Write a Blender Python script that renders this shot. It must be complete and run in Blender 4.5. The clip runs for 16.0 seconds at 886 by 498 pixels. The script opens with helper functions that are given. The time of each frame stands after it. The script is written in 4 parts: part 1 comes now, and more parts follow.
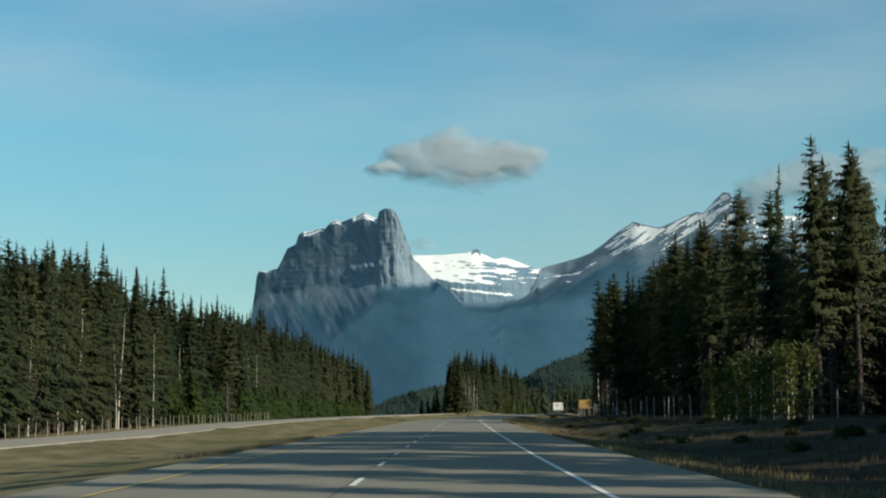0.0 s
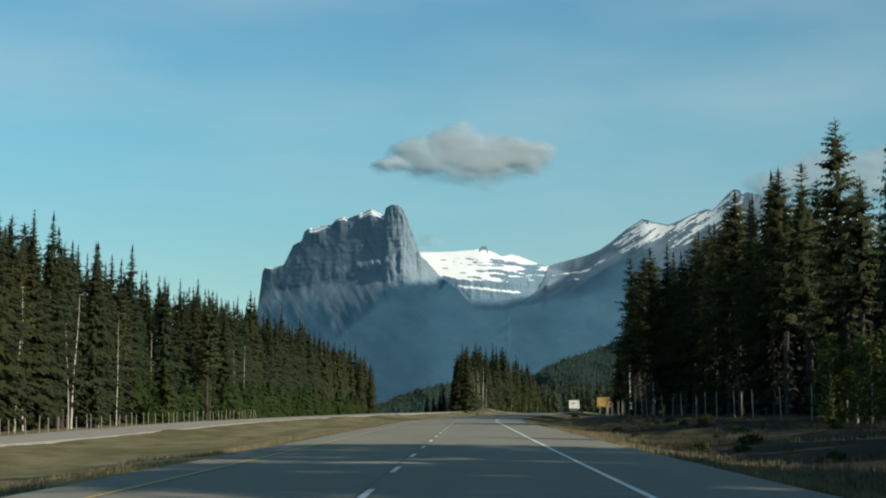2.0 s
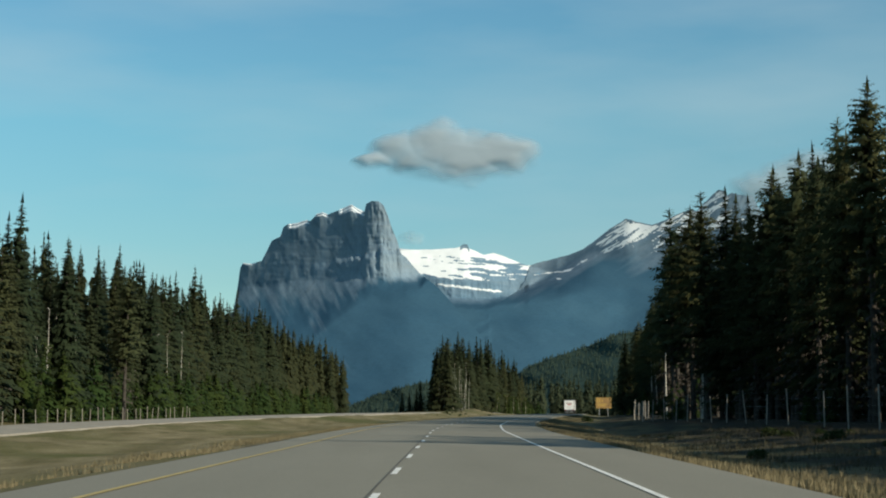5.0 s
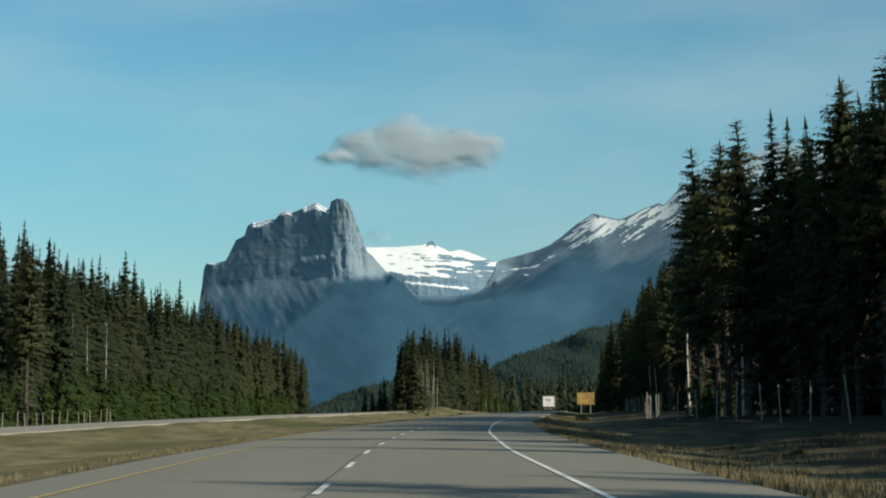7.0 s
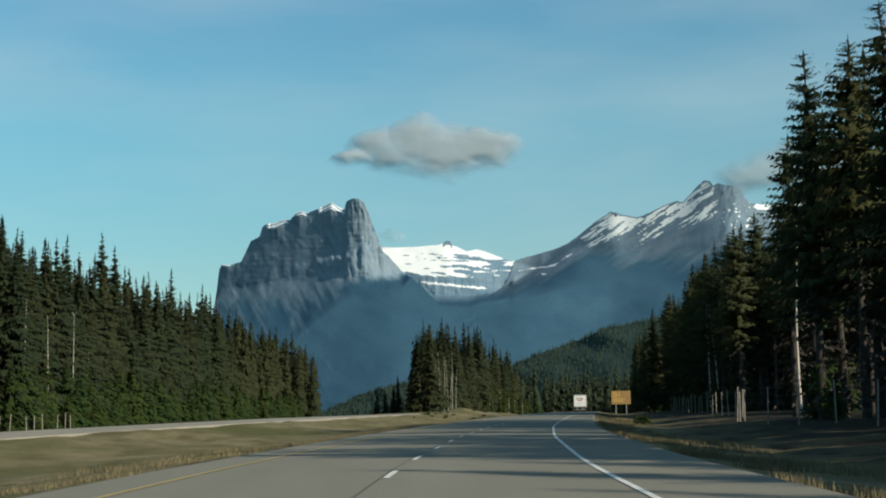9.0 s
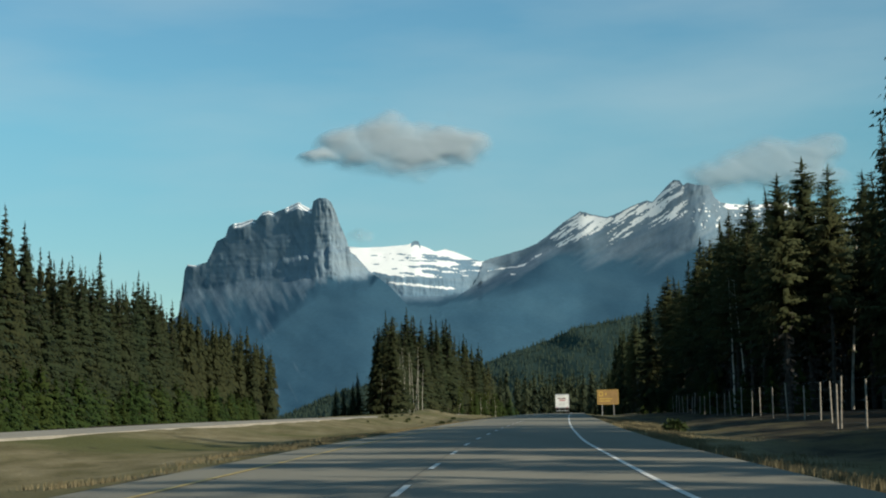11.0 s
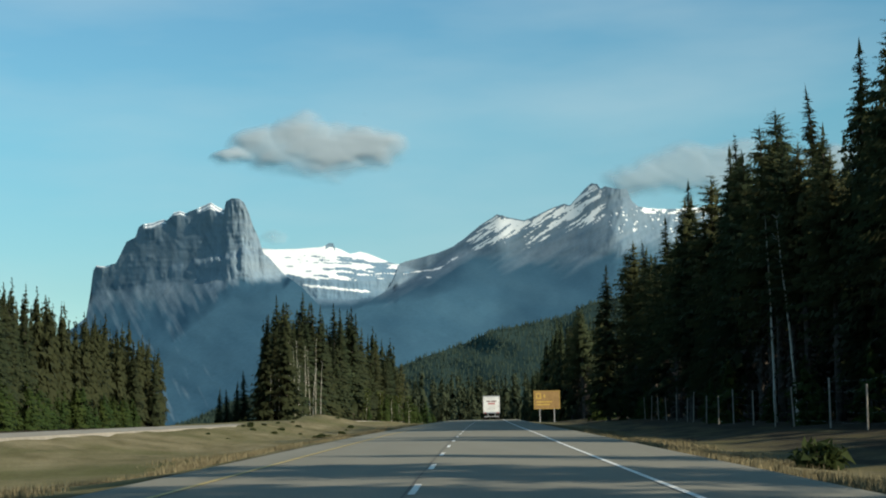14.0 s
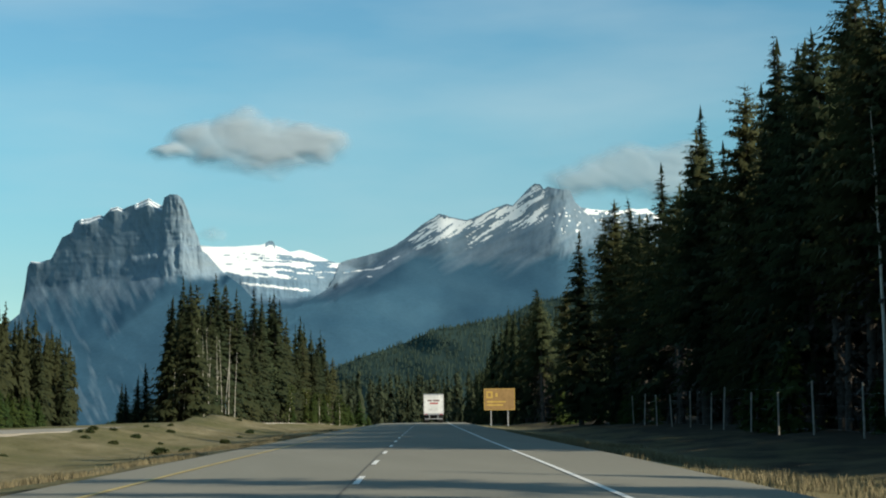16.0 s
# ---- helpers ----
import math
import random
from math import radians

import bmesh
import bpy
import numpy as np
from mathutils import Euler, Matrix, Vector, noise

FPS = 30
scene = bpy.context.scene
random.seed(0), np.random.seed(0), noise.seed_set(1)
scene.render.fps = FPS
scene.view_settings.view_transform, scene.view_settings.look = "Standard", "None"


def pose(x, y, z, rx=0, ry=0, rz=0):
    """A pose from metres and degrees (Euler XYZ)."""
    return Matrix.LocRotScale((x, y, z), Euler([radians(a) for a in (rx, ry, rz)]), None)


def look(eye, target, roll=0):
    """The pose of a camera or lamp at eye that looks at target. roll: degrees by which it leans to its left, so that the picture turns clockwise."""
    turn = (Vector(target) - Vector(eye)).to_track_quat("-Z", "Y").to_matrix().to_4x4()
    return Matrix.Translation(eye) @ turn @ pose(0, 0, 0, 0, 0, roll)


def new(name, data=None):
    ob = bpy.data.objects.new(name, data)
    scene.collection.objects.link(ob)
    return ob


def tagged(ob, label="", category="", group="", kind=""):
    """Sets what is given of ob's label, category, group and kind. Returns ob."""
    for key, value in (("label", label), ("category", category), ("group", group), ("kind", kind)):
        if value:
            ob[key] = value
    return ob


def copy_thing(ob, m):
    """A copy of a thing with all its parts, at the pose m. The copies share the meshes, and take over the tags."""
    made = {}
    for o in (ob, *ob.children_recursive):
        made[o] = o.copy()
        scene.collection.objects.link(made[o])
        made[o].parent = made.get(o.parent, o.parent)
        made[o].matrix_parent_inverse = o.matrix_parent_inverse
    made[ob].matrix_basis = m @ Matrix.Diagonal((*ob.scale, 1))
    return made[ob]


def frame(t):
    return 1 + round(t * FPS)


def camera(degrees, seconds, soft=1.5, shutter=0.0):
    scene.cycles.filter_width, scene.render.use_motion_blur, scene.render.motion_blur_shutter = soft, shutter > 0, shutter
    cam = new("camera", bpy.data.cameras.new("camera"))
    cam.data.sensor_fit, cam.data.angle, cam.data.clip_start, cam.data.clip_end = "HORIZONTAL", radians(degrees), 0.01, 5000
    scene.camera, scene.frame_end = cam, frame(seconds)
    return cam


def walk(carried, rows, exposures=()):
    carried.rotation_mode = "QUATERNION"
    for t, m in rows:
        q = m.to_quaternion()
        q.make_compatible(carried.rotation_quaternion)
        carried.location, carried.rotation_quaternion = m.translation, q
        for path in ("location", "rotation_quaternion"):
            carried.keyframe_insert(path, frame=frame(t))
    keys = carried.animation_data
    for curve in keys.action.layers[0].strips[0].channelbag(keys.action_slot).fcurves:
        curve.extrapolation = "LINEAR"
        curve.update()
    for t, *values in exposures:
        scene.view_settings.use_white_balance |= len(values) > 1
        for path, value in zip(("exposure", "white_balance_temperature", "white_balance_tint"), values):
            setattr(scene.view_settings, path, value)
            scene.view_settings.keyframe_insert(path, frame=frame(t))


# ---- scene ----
# ---- camera ----
cam = camera(31.17, 16.0, soft=2.0)
PATH = [
    (0, 1.515, -0.031, 1.133, -0.87, 6.475, -0.586),
    (0.5, 1.648, 10.584, 1.228, -0.817, 6.307, -0.537),
    (1, 1.878, 20.866, 1.336, -0.736, 6.198, -0.54),
    (1.5, 2.072, 31.051, 1.442, -0.656, 6.296, -0.384),
    (2, 2.128, 41.213, 1.544, -0.607, 6.415, -0.412),
    (2.5, 2.379, 51.022, 1.641, -0.531, 6.454, -0.35),
    (3, 2.438, 61.49, 1.744, -0.546, 6.399, -0.082),
    (3.5, 2.576, 72.293, 1.853, -0.538, 6.311, 0.112),
    (6, 4.225, 127.964, 2.55, -2.085, 6.455, -0.213),
    (6.5, 4.681, 138.332, 2.656, -2.429, 6.384, -0.559),
    (7, 4.968, 148.044, 2.759, -2.521, 6.352, -0.612),
    (7.5, 5.355, 158.131, 2.873, -2.25, 6.291, -0.788),
    (8, 5.628, 167.816, 2.987, -1.834, 6.327, -0.903),
    (10.5, 7.671, 218.851, 3.575, -2.472, 6.427, -1.25),
    (11, 8.412, 229.428, 3.685, -3.069, 6.428, -1.147),
    (11.5, 9.155, 239.864, 3.803, -3.778, 6.429, -1.271),
    (12, 10.068, 250.323, 3.932, -4.488, 6.431, -1.211),
    (12.5, 11.045, 260.924, 4.067, -5.146, 6.471, -1.135),
    (13, 12.026, 271.15, 4.194, -5.652, 6.497, -1.294),
    (13.5, 12.913, 281.272, 4.316, -5.946, 6.517, -1.163),
    (14, 13.954, 291.401, 4.436, -6.122, 6.542, -1.089),
    (14.5, 15.068, 301.625, 4.558, -6.484, 6.561, -0.717),
    (15, 16.411, 311.846, 4.682, -7.142, 6.557, -0.713),
    (15.5, 17.751, 322.362, 4.814, -7.794, 6.513, -0.864),
    (16, 19.352, 333.176, 4.958, -8.239, 6.543, -0.726),
]



def row(t, x, y, z, yaw, pitch, roll):
    a, b = radians(yaw), radians(pitch)
    ahead = Vector((-math.sin(a) * math.cos(b), math.cos(a) * math.cos(b), math.sin(b)))
    eye = Vector((x, y, z))
    return t, look(eye, eye + ahead, roll)


walk(cam, [row(*p) for p in PATH], [(0, 0.0), (12.5, 0.0), (13.8, 0.18), (16, 0.2)])

# ---- light ----
SUN_AZ, SUN_EL = 131.0, 26.3      # clockwise from +y, degrees
world = bpy.data.worlds.new("sky")
scene.world = world
world.use_nodes = True
wn, wl = world.node_tree.nodes, world.node_tree.links
wn.clear()
sky = wn.new("ShaderNodeTexSky")
sky.sky_type = "NISHITA"
sky.sun_disc = False
sky.sun_elevation, sky.sun_rotation = radians(SUN_EL), radians(SUN_AZ)
sky.altitude, sky.air_density, sky.dust_density, sky.ozone_density = 1400, 1.0, 0.6, 1.5
bg = wn.new("ShaderNodeBackground")
bg.inputs["Strength"].default_value = 0.118
# thin high cloud all over the sky
wtc = wn.new("ShaderNodeTexCoord")
wmap = wn.new("ShaderNodeMapping")
wmap.inputs["Rotation"].default_value = (0.0, radians(-24), 0.0)
wmap.inputs["Scale"].default_value = (1.6, 1.6, 7.0)
wl.new(wtc.outputs["Generated"], wmap.inputs["Vector"])
veil = wn.new("ShaderNodeTexNoise")
veil.inputs["Scale"].default_value, veil.inputs["Detail"].default_value, veil.inputs["Roughness"].default_value = 1.9, 6, 0.5
wl.new(wmap.outputs[0], veil.inputs["Vector"])
veil_ramp = wn.new("ShaderNodeValToRGB")
veil_ramp.color_ramp.elements[0].position, veil_ramp.color_ramp.elements[1].position = 0.42, 0.80
wl.new(veil.outputs["Fac"], veil_ramp.inputs["Fac"])
veil_part = wn.new("ShaderNodeMath")
veil_part.operation = "MULTIPLY"
veil_part.inputs[1].default_value = 0.42
wl.new(veil_ramp.outputs["Color"], veil_part.inputs[0])
clear = wn.new("ShaderNodeMix")
clear.data_type, clear.blend_type = "RGBA", "MULTIPLY"
clear.inputs["Factor"].default_value = 1.0
clear.inputs[7].default_value = (0.66, 1.06, 0.98, 1)
wl.new(sky.outputs[0], clear.inputs[6])
veiled = wn.new("ShaderNodeMix")
veiled.data_type = "RGBA"
wl.new(veil_part.outputs[0], veiled.inputs["Factor"])
# the lowest air is dusty and less blue
wsep = wn.new("ShaderNodeSeparateXYZ")
wl.new(wtc.outputs["Generated"], wsep.inputs[0])
dusty = wn.new("ShaderNodeValToRGB")
dusty.color_ramp.elements[0].position, dusty.color_ramp.elements[0].color = 0.09, (0.90, 0.757, 0.71, 1)
dusty.color_ramp.elements[1].position, dusty.color_ramp.elements[1].color = 0.27, (1, 1, 1, 1)
mid_air = dusty.color_ramp.elements.new(0.19)
mid_air.color = (0.97, 0.965, 0.905, 1)
wl.new(wsep.outputs["Z"], dusty.inputs["Fac"])
low_air = wn.new("ShaderNodeMix")
low_air.data_type, low_air.blend_type = "RGBA", "MULTIPLY"
low_air.inputs["Factor"].default_value = 1.0
wl.new(clear.outputs[2], low_air.inputs[6])
wl.new(dusty.outputs["Color"], low_air.inputs[7])
wl.new(low_air.outputs[2], veiled.inputs[6])
veiled.inputs[7].default_value = (4.4, 5.4, 5.6, 1)
wl.new(veiled.outputs[2], bg.inputs["Color"])
wout = wn.new("ShaderNodeOutputWorld")
wl.new(bg.outputs[0], wout.inputs[0])

sun_data = bpy.data.lights.new("sun", "SUN")
sun_data.energy, sun_data.angle, sun_data.color = 5.0, radians(0.6), (1.0, 0.89, 0.70)
sun = new("sun", sun_data)
sa, se = radians(SUN_AZ), radians(SUN_EL)
SUN_DIR = Vector((math.sin(sa) * math.cos(se), math.cos(sa) * math.cos(se), math.sin(se)))
sun.matrix_world = look(SUN_DIR * 300, (0, 0, 0))


# ---- materials ----
def ramp(nt, fac, stops):
    r = nt.nodes.new("ShaderNodeValToRGB")
    while len(r.color_ramp.elements) < len(stops):
        r.color_ramp.elements.new(0.5)
    for e, (p, c) in zip(r.color_ramp.elements, stops):
        e.position = p
        e.color = (*c, 1) if len(c) == 3 else c
    nt.links.new(fac, r.inputs["Fac"])
    return r.outputs["Color"]


def noise_tex(nt, vec, scale, detail=4, rough=0.55):
    n = nt.nodes.new("ShaderNodeTexNoise")
    n.inputs["Scale"].default_value, n.inputs["Detail"].default_value = scale, detail
    n.inputs["Roughness"].default_value = rough
    nt.links.new(vec, n.inputs["Vector"])
    return n.outputs["Fac"]


def mix(nt, fac, a, b, mode="MIX"):
    m = nt.nodes.new("ShaderNodeMix")
    m.data_type, m.blend_type = "RGBA", mode
    for sock, val in ((m.inputs["Factor"], fac), (m.inputs[6], a), (m.inputs[7], b)):
        if isinstance(val, bpy.types.NodeSocket):
            nt.links.new(val, sock)
        elif isinstance(val, (int, float)):
            sock.default_value = val
        else:
            sock.default_value = (*val, 1)
    return m.outputs[2]


def math_node(nt, op, a, b=0.0, c=0.0):
    m = nt.nodes.new("ShaderNodeMath")
    m.operation = op
    for sock, val in zip(m.inputs, (a, b, c)):
        if isinstance(val, bpy.types.NodeSocket):
            nt.links.new(val, sock)
        else:
            sock.default_value = val
    return m.outputs[0]


def material(name, rough=0.8, spec=0.3, metal=0.0):
    m = bpy.data.materials.new(name)
    m.use_nodes = True
    nt = m.node_tree
    p = nt.nodes["Principled BSDF"]
    p.inputs["Roughness"].default_value = rough
    p.inputs["Specular IOR Level"].default_value = spec
    p.inputs["Metallic"].default_value = metal
    tc = nt.nodes.new("ShaderNodeTexCoord")
    return m, nt, p, tc.outputs["Object"]


def bump(nt, p, height, strength, dist):
    b = nt.nodes.new("ShaderNodeBump")
    b.inputs["Strength"].default_value, b.inputs["Distance"].default_value = strength, dist
    nt.links.new(height, b.inputs["Height"])
    nt.links.new(b.outputs[0], p.inputs["Normal"])


def stretched(nt, vec, sx, sy, sz, tilt=0.0):
    if tilt:
        r = nt.nodes.new("ShaderNodeMapping")
        r.inputs["Rotation"].default_value = (0, radians(tilt), 0)
        nt.links.new(vec, r.inputs["Vector"])
        vec = r.outputs[0]
    m = nt.nodes.new("ShaderNodeMapping")
    m.inputs["Scale"].default_value = (sx, sy, sz)
    nt.links.new(vec, m.inputs["Vector"])
    return m.outputs[0]


def simple(name, a, b, scale, rough=0.8, spec=0.3, metal=0.0, bumps=0.2, dist=0.01, fine=6.0):
    m, nt, p, co = material(name, rough, spec, metal)
    n1, n2 = noise_tex(nt, co, scale), noise_tex(nt, co, scale * fine, 3)
    c = mix(nt, ramp(nt, n1, [(0.35, (0, 0, 0)), (0.68, (1, 1, 1))]), a, b)
    c = mix(nt, 0.35, c, ramp(nt, n2, [(0.3, (0.35, 0.35, 0.35)), (0.7, (0.75, 0.75, 0.75))]), "OVERLAY")
    nt.links.new(c, p.inputs["Base Color"])
    bump(nt, p, n2, bumps, dist)
    return m


def foliage(name, dark, light, scale=0.8):
    m, nt, p, co = material(name, 0.75, 0.15)
    info = nt.nodes.new("ShaderNodeObjectInfo")
    geo = nt.nodes.new("ShaderNodeNewGeometry")
    c = mix(nt, noise_tex(nt, co, scale, 3), dark, light)
    c = mix(nt, math_node(nt, "MULTIPLY", geo.outputs["Random Per Island"], 0.35), c, light)
    warm = mix(nt, info.outputs["Random"], (0.82, 1.0, 0.98), (1.14, 1.06, 0.88))
    c = mix(nt, 1.0, c, warm, "MULTIPLY")
    nt.links.new(c, p.inputs["Base Color"])
    tr = nt.nodes.new("ShaderNodeBsdfTranslucent")
    nt.links.new(c, tr.inputs["Color"])
    sh = nt.nodes.new("ShaderNodeMixShader")
    sh.inputs[0].default_value = 0.40
    out = nt.nodes["Material Output"]
    nt.links.new(p.outputs[0], sh.inputs[1])
    nt.links.new(tr.outputs[0], sh.inputs[2])
    nt.links.new(sh.outputs[0], out.inputs["Surface"])
    return m


def asphalt_material():
    m, nt, p, co = material("asphalt", 0.9, 0.03)
    big = noise_tex(nt, stretched(nt, co, 1, 0.12, 1), 0.5, 4)
    fine = noise_tex(nt, co, 40, 2)
    c = mix(nt, big, (0.190, 0.186, 0.156), (0.258, 0.252, 0.212))
    c = mix(nt, 0.4, c, ramp(nt, fine, [(0.3, (0.3, 0.3, 0.3)), (0.7, (0.7, 0.7, 0.7))]), "OVERLAY")
    nt.links.new(c, p.inputs["Base Color"])
    bump(nt, p, fine, 0.25, 0.006)
    return m


def ground_material():
    m, nt, p, co = material("dry_grass_ground", 0.95, 0.1)
    big, mid, fine = noise_tex(nt, co, 0.05, 5), noise_tex(nt, stretched(nt, co, 1, 0.4, 1), 0.5, 5), noise_tex(nt, co, 9, 4)
    c = mix(nt, ramp(nt, mid, [(0.35, (0, 0, 0)), (0.7, (1, 1, 1))]), (0.120, 0.104, 0.050), (0.248, 0.213, 0.126))
    c = mix(nt, ramp(nt, big, [(0.46, (0, 0, 0)), (0.66, (1, 1, 1))]), c, (0.098, 0.100, 0.038))
    c = mix(nt, ramp(nt, noise_tex(nt, co, 0.9, 4), [(0.62, (0, 0, 0)), (0.74, (1, 1, 1))]), c, (0.055, 0.050, 0.025))
    # forest litter and bare soil, darkened further for the shade under the trees
    litter_shade = nt.nodes.new("ShaderNodeAttribute")
    litter_shade.attribute_name = "litter_shade"
    shaded_soil = mix(nt, mid, (0.015, 0.0135, 0.009), (0.046, 0.039, 0.026))
    c = mix(nt, ramp(nt, math_node(nt, "ADD", litter_shade.outputs["Fac"], math_node(nt, "MULTIPLY", math_node(nt, "SUBTRACT", mid, 0.5), 0.9)), [(0.35, (0, 0, 0)), (0.65, (1, 1, 1))]), c, shaded_soil)
    c = mix(nt, 0.6, c, ramp(nt, fine, [(0.3, (0.25, 0.25, 0.25)), (0.7, (0.75, 0.75, 0.75))]), "OVERLAY")
    nt.links.new(c, p.inputs["Base Color"])
    bump(nt, p, fine, 0.8, 0.08)
    return m


M_ASPHALT = asphalt_material()
M_GROUND = ground_material()
M_WHITE = simple("white_road_paint", (0.62, 0.62, 0.58), (0.80, 0.80, 0.76), 3, 0.6)
M_YELLOW = simple("yellow_road_paint", (0.36, 0.27, 0.09), (0.48, 0.36, 0.12), 3, 0.6)
M_SPRUCE = foliage("spruce_needles", (0.032, 0.042, 0.022), (0.047, 0.056, 0.028))
M_PINE = foliage("pine_needles", (0.050, 0.058, 0.030), (0.080, 0.088, 0.043))
M_LEAF = foliage("young_leaves", (0.048, 0.062, 0.020), (0.100, 0.115, 0.038))
M_BARK = simple("grey_brown_bark", (0.036, 0.032, 0.028), (0.078, 0.069, 0.058), 2.5, 0.95, bumps=0.5)
M_PALE = simple("pale_bark", (0.42, 0.40, 0.35), (0.64, 0.61, 0.54), 2.0, 0.9)
M_POST = simple("weathered_post", (0.22, 0.20, 0.17), (0.36, 0.335, 0.29), 4, 0.9)
M_WIRE = simple("galvanised_wire", (0.30, 0.30, 0.30), (0.42, 0.42, 0.42), 10, 0.5, metal=0.8)
M_STRAW = simple("dry_straw", (0.12, 0.102, 0.058), (0.20, 0.170, 0.098), 0.6, 0.95)
M_SIGN = simple("amber_sign_sheet", (0.20, 0.122, 0.045), (0.26, 0.160, 0.060), 1.2, 0.55)
M_SIGN_EDGE = simple("yellow_sign_sheet", (0.38, 0.25, 0.05), (0.46, 0.31, 0.07), 1.2, 0.55)
M_STEEL = simple("galvanised_steel", (0.36, 0.36, 0.36), (0.5, 0.5, 0.5), 5, 0.5, metal=0.7)
M_TRUCK = simple("white_trailer_paint", (0.66, 0.66, 0.64), (0.80, 0.80, 0.78), 0.8, 0.45, spec=0.5)
M_TRUCK_GREY = simple("worn_aluminium", (0.35, 0.36, 0.38), (0.52, 0.53, 0.55), 3, 0.45, metal=0.6)
M_BLACK = simple("black_rubber", (0.012, 0.012, 0.012), (0.03, 0.03, 0.03), 6, 0.8)
M_RED = simple("red_lens", (0.35, 0.02, 0.02), (0.45, 0.03, 0.03), 6, 0.35, spec=0.5)
M_LETTER = simple("dark_red_lettering", (0.10, 0.03, 0.03), (0.16, 0.05, 0.05), 4, 0.6)
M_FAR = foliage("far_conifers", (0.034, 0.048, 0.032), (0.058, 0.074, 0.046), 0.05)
M_DEADWOOD = simple("dead_twigs", (0.040, 0.034, 0.028), (0.070, 0.060, 0.050), 1.5, 0.95)


# ---- helpers ----
def vnoise(x, y, seed=0):
    x, y = np.asarray(x, float), np.asarray(y, float)
    xi, yi = np.floor(x).astype(np.int64), np.floor(y).astype(np.int64)
    u, v = x - xi, y - yi
    u, v = u * u * (3 - 2 * u), v * v * (3 - 2 * v)

    def h(a, b):
        n = (a * 374761393 + b * 668265263 + seed * 974711) & 0x7FFFFFFF
        n = ((n ^ (n >> 13)) * 1274126177) & 0x7FFFFFFF
        return ((n ^ (n >> 16)) & 0xFFFF) / 65535.0
    return (h(xi, yi) * (1 - u) + h(xi + 1, yi) * u) * (1 - v) + (h(xi, yi + 1) * (1 - u) + h(xi + 1, yi + 1) * u) * v


def fbm(x, y, octaves=5, seed=0, gain=0.5):
    total, amp, norm = 0.0, 1.0, 0.0
    for o in range(octaves):
        total, norm = total + amp * vnoise(np.asarray(x) * 2**o, np.asarray(y) * 2**o, seed + o), norm + amp
        amp *= gain
    return total / norm


def ridged(x, y, octaves=5, seed=0):
    total, amp, norm = 0.0, 1.0, 0.0
    for o in range(octaves):
        total = total + amp * (1 - np.abs(2 * vnoise(np.asarray(x) * 2**o, np.asarray(y) * 2**o, seed + o) - 1))
        norm += amp
        amp *= 0.5
    return total / norm


def mesh_of(name, verts, faces, mat, smooth=False):
    me = bpy.data.meshes.new(name)
    verts, faces = np.asarray(verts, np.float32), np.asarray(faces, np.int32)
    me.vertices.add(len(verts))
    me.vertices.foreach_set("co", verts.ravel())
    n, k = faces.shape
    me.loops.add(n * k)
    me.loops.foreach_set("vertex_index", faces.ravel())
    me.polygons.add(n)
    me.polygons.foreach_set("loop_start", np.arange(0, n * k, k, dtype=np.int32))
    me.polygons.foreach_set("use_smooth", np.full(n, smooth))
    me.update(calc_edges=True)
    me.validate()
    me.materials.append(mat)
    return me


def outward(verts, faces, own=0.16, up=0.45):
    """Turns loose needle triangles to face out of the crown; gives the triangles and their soft normals."""
    v = np.asarray(verts, float)
    rad = v * (1, 1, 0)
    rad /= np.linalg.norm(rad, axis=1)[:, None] + 0.25
    rad[:, 2] = up
    rad /= np.linalg.norm(rad, axis=1)[:, None]
    fn = np.cross(v[faces[:, 1]] - v[faces[:, 0]], v[faces[:, 2]] - v[faces[:, 0]])
    fn /= np.linalg.norm(fn, axis=1)[:, None] + 1e-9
    turn = (fn * rad[faces[:, 0]]).sum(1) < 0
    faces = np.where(turn[:, None], faces[:, ::-1], faces)
    fn[turn] *= -1
    n = rad.copy()
    for k in range(3):
        n[faces[:, k]] += own * fn
    return faces, n / np.linalg.norm(n, axis=1)[:, None]


def soften_normals(me, normals):
    me.polygons.foreach_set("use_smooth", np.full(len(me.polygons), True))
    me.normals_split_custom_set_from_vertices(np.asarray(normals).tolist())
    return me


def grid_faces(rows, cols):
    a = np.arange((rows - 1) * cols).reshape(rows - 1, cols)[:, :-1].ravel()
    return np.stack([a, a + 1, a + cols + 1, a + cols], 1)


def part(name, bm, mat, parent=None, label="", smooth=False):
    me = bpy.data.meshes.new(name)
    bm.to_mesh(me)
    bm.free()
    me.materials.append(mat)
    if smooth:
        me.polygons.foreach_set("use_smooth", np.full(len(me.polygons), True))
    ob = new(name, me)
    ob.parent = parent
    if label:
        tagged(ob, label)
    return ob


def child(name, me, parent, label=""):
    ob = new(name, me)
    ob.parent = parent
    if label:
        tagged(ob, label)
    return ob


def box(bm, x0, y0, z0, x1, y1, z1, bevel=0.0):
    r = bmesh.ops.create_cube(bm, size=1.0)
    for v in r["verts"]:
        v.co = Vector(((x0 + x1) / 2 + v.co.x * (x1 - x0), (y0 + y1) / 2 + v.co.y * (y1 - y0), (z0 + z1) / 2 + v.co.z * (z1 - z0)))
    if bevel:
        edges = {e for v in r["verts"] for e in v.link_edges}
        bmesh.ops.bevel(bm, geom=list(edges), offset=bevel, segments=2, affect="EDGES")
    return bm


def boxed(name, x0, y0, z0, x1, y1, z1, mat, parent, bevel=0.0, label=""):
    return part(name, box(bmesh.new(), x0, y0, z0, x1, y1, z1, bevel), mat, parent, label)


